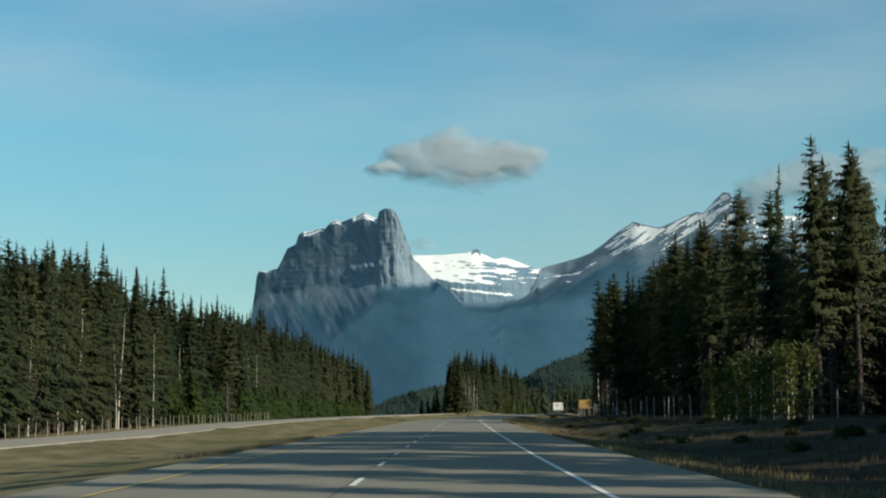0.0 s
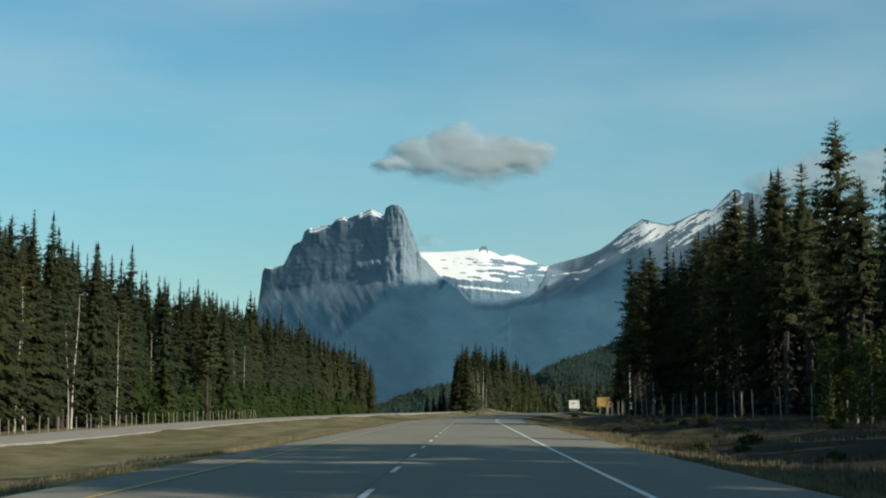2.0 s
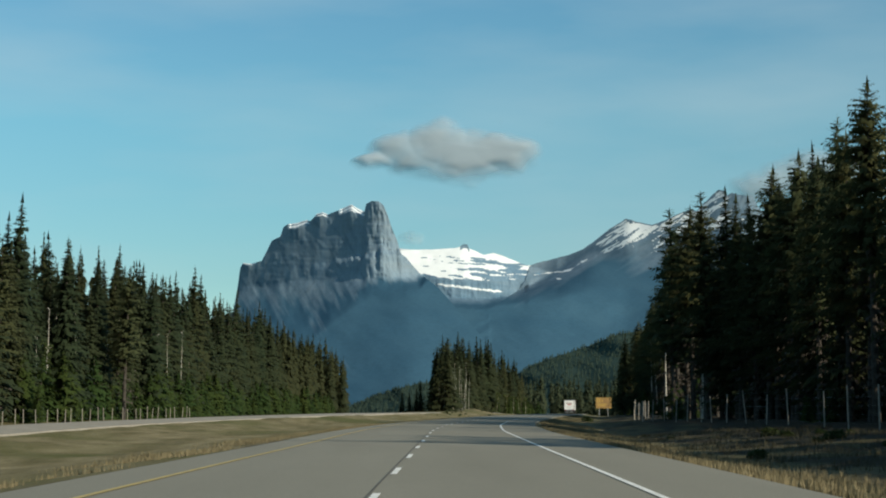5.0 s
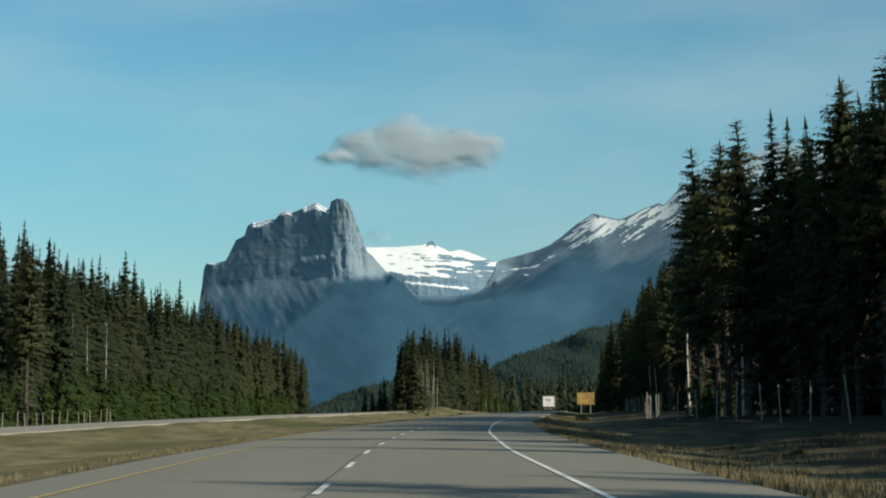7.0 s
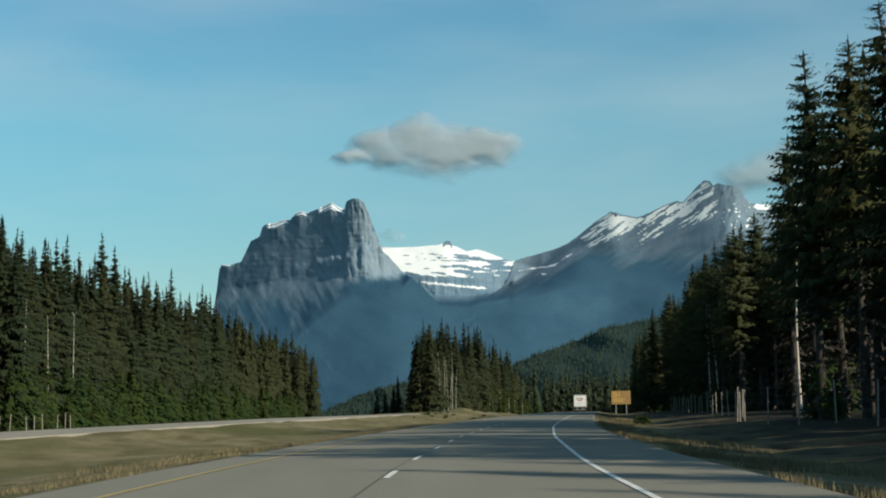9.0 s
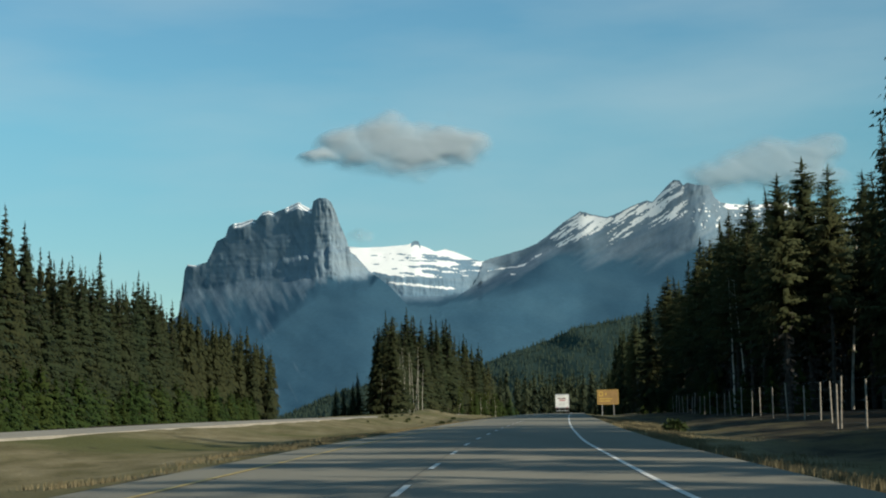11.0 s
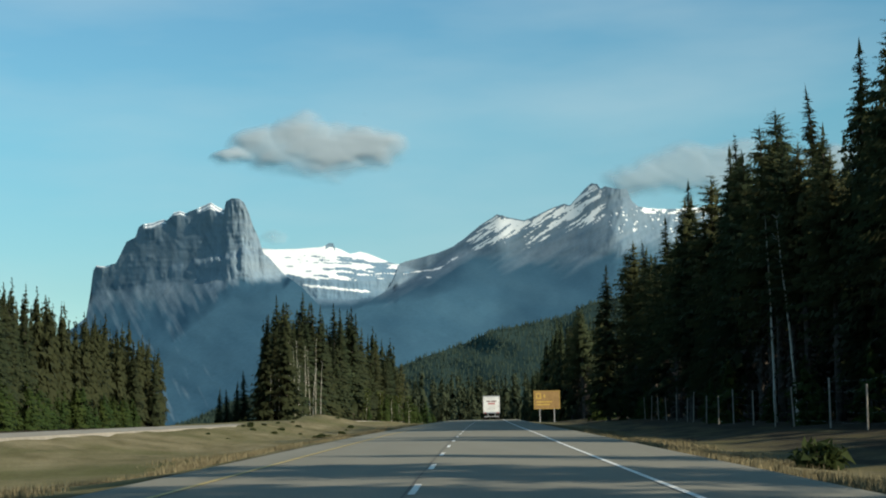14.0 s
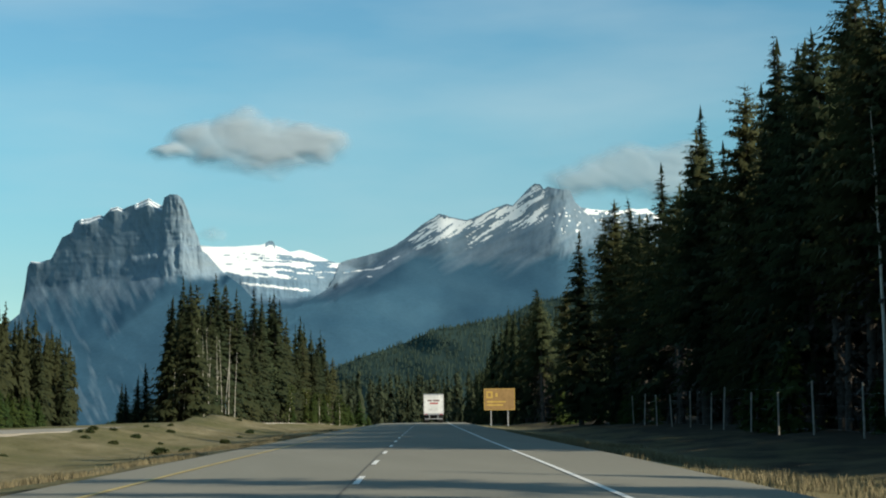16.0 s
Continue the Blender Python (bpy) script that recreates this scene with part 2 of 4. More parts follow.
def tube(p0, p1, r0, r1, n=7):
    """Verts and triangles of a tapered rod."""
    p0, p1 = np.asarray(p0, float), np.asarray(p1, float)
    d = p1 - p0
    d /= np.linalg.norm(d)
    a = np.cross(d, (0.31, 0.87, 0.37))
    a /= np.linalg.norm(a)
    b = np.cross(d, a)
    w = np.linspace(0, 2 * np.pi, n, endpoint=False)
    ring = np.cos(w)[:, None] * a + np.sin(w)[:, None] * b
    v = np.r_[p0 + ring * r0, p1 + ring * r1]
    i = np.arange(n)
    j = (i + 1) % n
    return v, np.r_[np.stack([i, j, n + j], 1), np.stack([i, n + j, n + i], 1)]


def joined(pieces):
    vs, fs, k = [], [], 0
    for v, f in pieces:
        vs.append(v)
        fs.append(f + k)
        k += len(v)
    return np.concatenate(vs), np.concatenate(fs)


# ---- the lie of the land ----
ROAD_Y = (-300, -20, 10, 40, 70, 100, 130, 160, 190, 220, 250, 280, 310, 340, 370, 400, 460, 555, 700, 1000)
ROAD_X = (-3.2, -0.1, 0.15, 0.75, 1.5, 2.3, 3.1, 3.95, 4.8, 6.4, 8.8, 11.8, 15.4, 19.2, 23.1, 27.0, 35.0, 48.0, 68.0, 112.0)
ROAD_Z = (-2.5, -0.15, 0.09, 0.40, 0.72, 1.06, 1.43, 1.76, 2.11, 2.45, 2.80, 3.16, 3.53, 3.91, 4.28, 4.6, 5.25, 6.2, 6.75, 6.9)
YY = np.arange(-300, 1001, 1.0)
soften = np.hanning(25) / np.hanning(25).sum()


def softened(values):
    return np.convolve(np.pad(np.interp(YY, ROAD_Y, values), 12, mode="reflect", reflect_type="odd"), soften, "valid")


RX, RZ = softened(ROAD_X), softened(ROAD_Z)


def road_x(y):
    return np.interp(y, YY, RX)


def road_z(y):
    return np.interp(y, YY, RZ)


def west_edge(y):
    """Offset of the other carriageway's near edge, and its height over ours."""
    return np.interp(y, (0, 250, 300, 365, 600), (-28.5, -28.5, -26, -21.5, -20)), np.interp(y, (0, 150, 175, 206, 243, 300, 365, 450, 600), (-0.9, -0.9, -0.85, -0.65, -0.33, 0, 0.25, 0.3, 0.2))


def ground_z(x, y, rough=True):
    x, y = np.asarray(x, float), np.asarray(y, float)
    off, base = x - road_x(y), road_z(y)
    e, dz = west_edge(y)
    right = np.interp(off, (5.9, 6.6, 8.5, 12, 15, 20, 30, 60, 300), (-0.10, -0.16, -0.5, -0.75, -0.45, -0.05, 0.3, 1.0, 5.0))
    p = np.clip((-off - 5.0) / (-e - 5.0), 0, 1)
    median = -0.10 + (dz - 0.02) * p - 0.7 * np.sin(np.pi * np.clip(p * 1.05, 0, 1)) ** 1.2
    west = dz + np.interp(e - off, (0, 9.6, 11.5, 15, 30, 60, 100, 300), (-0.10, -0.10, -0.5, -1.2, -1.5, -1.2, 0.8, 6.0))
    z = np.where(off > 5.0, right, np.where(p < 1, median, west))
    bump_up = 1.5 * np.exp(-((x - 15.0) / 9.5) ** 2 - ((y - 500) / 26.0) ** 2) + 1.0 * np.exp(-((x - 2) / 9.0) ** 2 - ((y - 470) / 30.0) ** 2)
    z = z + bump_up * np.where(off < -6, np.where(p < 1, 1.0, 0.25), 0.0)
    if rough:
        wild = np.clip((np.abs(off - 0.5) - 6.2) / 4, 0, 1) * np.where((p >= 1) & (e - off < 10.5), 0.0, 1.0)
        z = z + wild * (0.5 * (fbm(x / 9, y / 9, 4, 3) - 0.5) + 0.25 * (fbm(x / 2, y / 2, 3, 8) - 0.5))
    return base + z


def build_ground():
    xs = np.unique(np.r_[np.arange(-80, 90, 1.5), -np.geomspace(81, 6000, 28), np.geomspace(91, 6000, 28)])
    ys = np.unique(np.r_[np.arange(-40, 640, 3.0), -np.geomspace(41, 3000, 14), np.geomspace(642, 6000, 34)])
    gx, gy = np.meshgrid(xs, ys)
    z = ground_z(gx, gy)
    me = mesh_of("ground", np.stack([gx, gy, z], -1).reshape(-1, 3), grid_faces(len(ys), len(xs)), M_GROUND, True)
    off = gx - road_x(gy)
    litter_shade = np.maximum(np.interp(off, (8, 13, 19, 26), (0, 0.55, 0.65, 1)), np.interp(west_edge(gy)[0] - off, (44, 56), (0, 1)))
    # dark soil on the near verge, with the trees' shade put into its colour
    litter_shade = np.maximum(litter_shade, np.interp(off, (6.4, 8.0, 9.5), (0, 0.5, 0.9)) * np.interp(gy, (100, 190), (1, 0)))
    # dirt along the median edge of the pavement, its shadow painted in with it
    litter_shade = np.maximum(litter_shade, np.interp(off, (-7.2, -6.2, -5.2, -5.0), (0, 0.62, 0.62, 0)))
    me.attributes.new("litter_shade", "FLOAT", "POINT").data.foreach_set("value", litter_shade.ravel().astype(np.float32))
    ob = new("ground", me)
    return tagged(ob, "dry straw-coloured grass ground with shallow ditches", "ground", kind="structure")


def ribbon(name, ys, offs, heights, mat):
    """A strip along the road: offsets from the centre line and heights over it, on a grid."""
    y, o = np.meshgrid(ys, np.arange(len(offs)), indexing="ij")
    off = np.stack([np.broadcast_to(v(ys) if callable(v) else v, ys.shape) for v in offs], 1)
    h = np.stack([np.broadcast_to(v(ys) if callable(v) else v, ys.shape) for v in heights], 1)
    v = np.stack([road_x(y) + off, y, road_z(y) + h], -1).reshape(-1, 3)
    return mesh_of(name, v, grid_faces(len(ys), len(offs)), mat, False)


ground = build_ground()
road = tagged(new("road", ribbon("road", np.arange(-200, 990, 4.0), (-5.3, -5.1, -3.7, 0, 3.7, 6.2, 6.45), (-0.3, -0.02, 0.0, 0.03, 0.0, -0.03, -0.3), M_ASPHALT)),
              "grey worn asphalt highway with lane markings", "road", kind="structure")
M_ASPHALT_WEST = simple("pale_asphalt", (0.24, 0.22, 0.18), (0.31, 0.285, 0.235), 0.4, 0.9)
tagged(new("road_west", ribbon("road_west", np.arange(-200, 900, 4.0),
                   (lambda y: west_edge(y)[0] + 0.2, lambda y: west_edge(y)[0], lambda y: west_edge(y)[0] - 4.7, lambda y: west_edge(y)[0] - 9.4, lambda y: west_edge(y)[0] - 9.6),
                   (lambda y: west_edge(y)[1] - 0.3, lambda y: west_edge(y)[1], lambda y: west_edge(y)[1] + 0.04, lambda y: west_edge(y)[1], lambda y: west_edge(y)[1] - 0.3), M_ASPHALT_WEST)),
              "pale asphalt carriageway beyond the grass median", "road", kind="structure")


def marking(name, y0, y1, off, width, mat, lift=0.012):
    ys = np.arange(y0, y1 + 0.01, min(3.0, y1 - y0))
    h = np.interp(off, (-5.1, -3.7, 0, 3.7, 6.2), (-0.02, 0.0, 0.03, 0.0, -0.03)) + lift
    return child(name, ribbon(name, ys, (off - width / 2, off + width / 2), (h, h), mat), road)


marking("tar_seam", -150, 960, -0.10, 0.035, simple("tar", (0.07, 0.064, 0.052), (0.11, 0.10, 0.08), 3, 0.7), 0.006)
marking("edge_line", -150, 960, 3.7, 0.105, M_WHITE)
marking("yellow_line", -150, 960, -3.7, 0.11, M_YELLOW)
for k in range(-6, 90):
    marking("lane_dash", 9 * k - 1.5 + 8.2, 9 * k + 1.5 + 8.2, 0.0, 0.105, M_WHITE)

# ---- trees ----
def spray(g, verts, c, out, side, w, sgn):
    """One flat tuft of needles as a triangle."""
    tip = c + out * w * g.uniform(0.2, 0.75) + side * sgn * w * g.uniform(0.1, 0.6) + np.array([0, 0, -w * g.uniform(0.4, 1.25)])
    b1 = c + side * w * 0.42 * g.uniform(0.6, 1) + np.array([0, 0, g.uniform(0.0, 0.6) * w])
    b2 = c - side * w * 0.42 * g.uniform(0.6, 1) - out * w * 0.25 + np.array([0, 0, g.uniform(-0.3, 0.4) * w])
    verts += [b1, b2, tip]


def conifer_arrays(seed, height, start, reach, step, per, sprays, droop, ragged, top_power, fat=1.0, dead=0.0):
    """Trunk, dead-wood and crown arrays of a conifer: whorls of drooping branches set with needle tufts."""
    g = np.random.default_rng(seed)
    bend = g.normal(0, 0.010, 2) * height
    pieces, deads = [], []
    zs = np.linspace(0, height * 0.97, 5)
    r0 = 0.0075 * height + 0.02

    def axis(z):
        t = np.asarray(z) / height
        return np.stack([bend[0] * t**2, bend[1] * t**2, np.asarray(z, float)], -1)
    for a, b in zip(zs[:-1], zs[1:]):
        pieces.append(tube(axis(a), axis(b), r0 * (1 - a / height) + 0.015, r0 * (1 - b / height) + 0.015, 6))
    if dead:
        for z in np.arange(1.5, start * height + 2, 0.42):
            for _ in range(3):
                a, length = g.uniform(0, 6.283), reach * g.uniform(0.3, 0.9) * dead
                out = np.array([math.cos(a), math.sin(a), 0])
                side = np.array([-out[1], out[0], 0])
                p0 = axis(z)
                for s in (0.3, 0.55, 0.8):
                    spray(g, deads, p0 + out * length * s + np.array([0, 0, -0.35 * length * s * s]), out, side, 0.30 * g.uniform(0.6, 1.2), g.choice((-1, 1)))
    verts = []
    z, gap = start * height, g.uniform(0, 6.28)
    while z < height * 0.992:
        t = (z - start * height) / (height * (1 - start))
        size = reach * (min(1.0, 0.6 + t * 3.0) * (1 - t) ** top_power + 0.018)
        size *= 1 + 0.09 * math.sin(z * 0.9 + gap) * ragged + g.normal(0, 0.05) * ragged
        for _ in range(max(4, int(round(per * (1 - 0.3 * t))))):
            if g.random() < 0.14 * ragged:
                continue
            a = g.uniform(0, 2 * np.pi)
            length = size * g.uniform(0.62, 1.08)
            out = np.array([math.cos(a), math.sin(a), 0])
            side = np.array([-out[1], out[0], 0])
            p0 = axis(z + g.uniform(-step, step) * 0.9)
            rise = g.uniform(-0.1, 0.2) + 0.45 * t
            if length > 1.2 and g.random() < 0.2:
                pieces.append(tube(p0, p0 + out * length * 0.8 + np.array([0, 0, length * (rise - droop) * 0.7]), 0.03, 0.008, 3))
            for k in range(sprays):
                s = ((k + g.uniform(0.1, 0.9)) / sprays) ** 0.9
                c = p0 + out * length * s + np.array([0, 0, length * (rise * s - droop * s * s)])
                w = (0.34 + 0.34 * (1 - s)) * (0.24 + 0.48 * length) * g.uniform(0.7, 1.2) * fat * (0.4 + 0.6 * min(1.0, 5.0 * (1 - t)))
                spray(g, verts, c, out, side, w, 1 if k % 2 else -1)
        z += step * (1 - 0.55 * t) * g.uniform(0.8, 1.2)
    verts += [axis(height * 0.97) + (0.12, 0, 0), axis(height * 0.97) - (0.12, 0.05, 0), axis(height * 1.02)]
    tv, tf = joined(pieces)
    tri = lambda v: (np.array(v), np.arange(len(v)).reshape(-1, 3)) if v else None
    crown = np.array(verts)
    return (tv, tf), tri(deads), (crown, *outward(crown, np.arange(len(crown)).reshape(-1, 3)))


def tree_thing(name, label, arrays, crown_mat, trunk_mat, category="tree"):
    trunk, dead, crown = arrays
    base = tagged(new(name), label, category)
    child("trunk", mesh_of(name + "_trunk", *trunk, trunk_mat, True), base)
    if dead:
        tagged(child("dead_wood", mesh_of(name + "_dead", *dead, M_DEADWOOD), base, "grey-brown dead lower branches"), kind="stuff")
    child("crown", soften_normals(mesh_of(name + "_crown", *crown[:2], crown_mat), crown[2]), base)
    return base


SPRUCE_LABEL = "tall pointed dark green spruce in the roadside forest"
PINE_LABEL = "tall lodgepole pine with dead lower branches in the roadside forest"
SPRUCE_FORMS = ((24, 0.05, 3.1, 0.6, 1.0), (22, 0.10, 2.7, 0.7, 0.92), (26, 0.12, 2.5, 0.8, 0.95), (19, 0.03, 2.9, 0.5, 1.05))
PINE_FORMS = ((24, 0.36, 2.3), (22, 0.28, 2.1), (25, 0.45, 2.5))
fine = [conifer_arrays(11 + i, h, st, rc, 0.44, 9, 9, 0.34, rg, 0.85 * tp, 0.80) for i, (h, st, rc, rg, tp) in enumerate(SPRUCE_FORMS)]
fine += [conifer_arrays(41 + i, h, st, rc, 0.48, 9, 11, 0.12, 1.0, 0.5, 0.78, 0.8) for i, (h, st, rc) in enumerate(PINE_FORMS)]
plain = [conifer_arrays(21 + i, h, st, rc, 0.60, 8, 6, 0.36, rg, 0.92 * tp, 1.22) for i, (h, st, rc, rg, tp) in enumerate(SPRUCE_FORMS)]
plain += [conifer_arrays(51 + i, h, st, rc, 0.64, 7, 7, 0.12, 1.0, 0.5, 1.25, 0.8) for i, (h, st, rc) in enumerate(PINE_FORMS)]
middling = [conifer_arrays(121 + i, h, st, rc, 0.50, 9, 8, 0.36, rg, 0.88 * tp, 0.95) for i, (h, st, rc, rg, tp) in enumerate(SPRUCE_FORMS)]
middling += [conifer_arrays(151 + i, h, st, rc, 0.50, 9, 9, 0.12, 1.0, 0.5, 0.92, 0.8) for i, (h, st, rc) in enumerate(PINE_FORMS)]
low_spruces = [conifer_arrays(71 + i, h, 0.05, rc, 1.3, 5, 4, 0.4, 0.7, 0.75, 2.7) for i, (h, rc) in enumerate(((24, 2.9), (22, 2.5), (20, 2.7)))]
tiny = [conifer_arrays(171 + i, 22, 0.02, 3.2, 2.9, 4, 3, 0.4, 0.5, 0.8, 3.6) for i in range(3)]


def kinds_of(arrays):
    return [tree_thing("spruce_tree", SPRUCE_LABEL, a, M_SPRUCE, M_BARK) for a in arrays[:4]] + [tree_thing("pine_tree", PINE_LABEL, a, M_PINE, M_BARK) for a in arrays[4:]]


proto = kinds_of(fine)
proto.append(tree_thing("young_spruce", "bushy bright green young conifer at the forest edge", conifer_arrays(91, 6.0, 0.02, 1.6, 0.32, 7, 4, 0.3, 0.5, 0.8, 1.15), foliage("young_needles", (0.029, 0.049, 0.014), (0.054, 0.080, 0.023)), M_BARK))
proto += kinds_of(plain) + kinds_of(middling)
EAST, WEST, MID = "trees along the east verge", "trees along the west verge", "trees on the median"
HEIGHTS = (24, 22, 26, 19, 24, 22, 25)
rng = np.random.default_rng(5)
first = set()


def sunny(x, y):
    """Aisles where trees out of view are halved in height, so that sun streaks cross the road."""
    return y < 66 and x > 20 and min(abs(y + 0.869 * x - q) for q in (33, 49.5, 61, 80.5)) < 1.9


def plant(k, x, y, scale, group, lean=0.0):
    if group == EAST and y < 66:
        scale *= 0.5 if sunny(x, y) else 1.15
    if k < 7 and group == WEST and y < 425:
        k += 15
    elif k < 7 and (group != EAST or y < 110 or y > 520):   # plainer forms where the camera stays far off
        k += 8
    z = float(ground_z(x, y)) - 0.12
    wide = {WEST: 1.36, MID: 1.42}.get(group, 1.45 if y > 250 else 1.28)
    m = Matrix.LocRotScale((x, y, z), Euler((radians(lean) * rng.normal(), radians(lean) * rng.normal(), rng.uniform(0, 6.28))), (scale * wide * rng.uniform(1.0, 1.28), scale * wide * rng.uniform(1.0, 1.28), scale))
    ob = copy_thing(proto[k], m) if k in first else proto[k]
    if k not in first:
        first.add(k)
        ob.location, ob.rotation_euler = (x, y, z), (0, 0, rng.uniform(0, 6))
    ob["group"] = group


def right_edge(y):
    return road_x(y) + np.interp(y, (-40, 46, 52, 62, 66, 90, 134, 140, 195, 230, 260, 281, 308, 313, 323, 327, 337, 341, 357, 361, 376, 400, 450, 490, 560, 700), (25, 25, 28, 28, 44, 46, 46, 34, 32, 30.5, 29.5, 25, 21.5, 44, 44, 26, 26, 44, 44, 27, 25, 22, 22.5, 20.5, 17, 18))


def thin(y):
    """Spacing of the front row of trees on the east side."""
    return float(np.interp(y, (-35, 22, 28, 46, 50, 138, 142, 190, 200, 214, 218, 248, 252, 277, 281, 310, 314, 366, 370, 490, 492, 541, 543), (5.4, 5.4, 3.8, 3.6, 3.4, 4, 6.5, 6.5, 2.8, 2.8, 4.0, 4.0, 2.8, 2.8, 6.2, 6.2, 5, 5, 3.2, 3.2, 30, 30, 3.2)))


def left_edge(y):
    return np.interp(y, (60, 300, 337, 384, 398, 520, 602, 800, 900), (-60, -54, -52, -49, -45, -46, -41, -32, -22))


def east_size(y):
    return float(np.interp(y, (0, 200, 260, 305, 315, 376, 395, 420, 450, 500, 600), (1.05, 1.05, 1.05, 1.0, 0.95, 0.92, 0.86, 0.95, 1.02, 0.92, 0.80)))


def low(y):
    """Height factor: trees, partly unseen, lowered to let the sun reach aspens and road."""
    return 0.66 if 96 < y < 132 else 0.85 if 132 <= y < 174 else 1.0


y = -35.0
while y < 600:
    k = int(rng.choice([0, 2, 4, 5, 6, 4, 5, 6]))
    plant(k, float(right_edge(y)) + rng.uniform(0, 1.6), y, east_size(y) * low(y) * 24 / HEIGHTS[k] * rng.uniform(0.75, 1.02), EAST, 0.8)
    if 12 < y < 450 and (thin(y) < 3.9 or y > 300 and thin(y) < 6):
        k = int(rng.choice([0, 1, 4, 5, 6, 4, 5, 6]))
        plant(k, float(right_edge(y)) + rng.uniform(3.2, 5.5), y + rng.uniform(-1.5, 1.5), east_size(y) * min(1.0, low(y) + 0.15) * 24 / HEIGHTS[k] * rng.uniform(0.8, 1.06), EAST, 0.8)
    y += thin(y) * rng.uniform(0.75, 1.3)
y = 130.0
while y < 470:
    for back in (0.0, 3.4):
        k = int(rng.choice([0, 1, 2, 3, 1, 5, 4] if y < 330 else [0, 1, 2, 3]))
        plant(k, float(left_edge(y)) - back - rng.uniform(0, 2.2), y + 0.4 * back, rng.uniform(1.02, 1.20) * (1.12 if y < 300 else 1.02), WEST, 0.6)
    y += rng.uniform(3.0, 4.4)
while y < 650:
    plant(int(rng.choice([0, 1, 2, 3])), float(left_edge(y)) - rng.uniform(0, 2.2), y, rng.uniform(1.12, 1.36), WEST, 0.6)
    y += rng.uniform(3.0, 4.2)
y = 330.0
while y < 800:
    plant(7, float(left_edge(y)) + rng.uniform(0.2, 4.5), y, rng.uniform(0.6, 1.8), WEST)
    y += rng.uniform(1.5, 3.2)
# the tallest trees
for k, x0, y0, top in ((4, 36.4, 306, 24.8), (5, 36.6, 281, 28.5), (6, 40, 253, 28.3), (4, 37.7, 228.6, 25.5), (5, 35.1, 294, 28.3), (6, 36.3, 288, 28.0), (6, 48.8, 369.8, 27.3), (2, 50.1, 384.7, 28.3), (4, 45.8, 366.5, 25.3), (6, 47.0, 371.5, 25.0)):
    plant(k, x0, y0, (top - float(ground_z(x0, y0))) / HEIGHTS[k], EAST)
for k, x0, y0, top in ((0, 54, 426, 28.7), (2, 56, 449, 29.6), (6, 59.2, 487.7, 27.8), (0, 56.6, 493, 25.4), (1, 52, 417.5, 26.2), (5, 35.1, 133.4, 25.6), (6, 37.4, 138, 24.7), (4, 34.2, 146, 23), (6, 38.5, 133.4, 25.2), (5, 40.5, 139, 25.6), (4, 42.4, 144, 24.7), (6, 56.5, 420, 31), (0, 58, 436, 32), (2, 57.5, 412, 31)):
    plant(k, x0, y0, (top - float(ground_z(x0, y0))) / HEIGHTS[k], EAST)
for k, x0, y0, top in ((2, -53.2, 336.6, 35.8), (0, -49.3, 351.7, 31.3), (2, -48, 384.3, 31.5), (0, -51.9, 299.5, 32.0), (4, -43.7, 373.3, 29.0), (0, -43.4, 398, 29.2), (2, -45.3, 518, 35.4), (0, -43.5, 577.6, 35.8), (2, -39.3, 602.4, 36.9), (0, -30.4, 800, 32.6), (0, -25.8, 825.6, 30.6)):
    plant(k, x0, y0, (top - float(ground_z(x0, y0))) / HEIGHTS[k], WEST)
for k, x0, y0, top in ((4, 16.4, 606, 30.2), (5, 28.6, 637, 28.9), (0, 16.1, 586, 28.5), (2, 20.5, 612, 29.0)):
    plant(k, x0, y0, (top - float(ground_z(x0, y0))) / HEIGHTS[k], MID)
FRONT = [(12.5, 588), (13.5, 591), (16, 593), (15, 597), (18.5, 600), (20, 606), (22, 611), (21, 617), (24.5, 621), (26, 628), (29, 634), (28, 640)]
for x0, y0 in FRONT + [(x + 2.5, y + 4) for x, y in FRONT] + [(x - 2.0, y + 5) for x, y in FRONT[4:]] + [(x + 0.6, y + 7) for x, y in FRONT]:
    plant(int(rng.choice([0, 1, 2, 3, 2, 5])), x0 + rng.uniform(-1, 1), y0, rng.uniform(0.82, 1.06), MID, 0.6)
for k in range(14):
    yy = 643 + 4.6 * k
    plant(int(rng.choice([0, 1, 2, 5])), 31 + 0.26 * (yy - 643) + rng.uniform(-2, 1), yy, rng.uniform(0.80, 0.95) - 0.0030 * (yy - 643), MID, 0.6)
for k in range(14):
    yy = 628 + 6.0 * k
    plant(7, 33 + 0.26 * (yy - 628) + rng.uniform(-1.5, 2), yy, rng.uniform(0.5, 1.2), MID)
for x0, y0, s in ((6.5, 606, 0.42), (4.5, 612, 0.36), (2.0, 640, 0.4), (8, 610, 0.5)):
    plant(0, x0, y0, s, MID)
for k in range(34):
    yy = 150 + rng.uniform(0, 380)
    plant(7, float(right_edge(yy)) - rng.uniform(0.2, 2.2), yy, rng.uniform(0.35, 0.9), EAST)


# small spruce by the aspens, then unseen trees added to shade the road
for k, x0, y0, s in ((0, 31.5, 153, 0.39), (4, 29.5, -29, 0.9), (5, 31, -19, 0.95), (6, 29, -8, 0.9), (0, 31, 3, 0.95), (4, 29.5, 13, 0.95), (5, 28.5, 20, 0.9), (0, 30, 51.5, 1.1), (2, 31.5, 55, 1.1), (0, 29.5, 58, 1.1)):
    plant(k, x0, y0, s, EAST)


for k, unused in enumerate(proto):
    if k not in first:
        for piece in list(unused.children) + [unused]:
            bpy.data.objects.remove(piece)


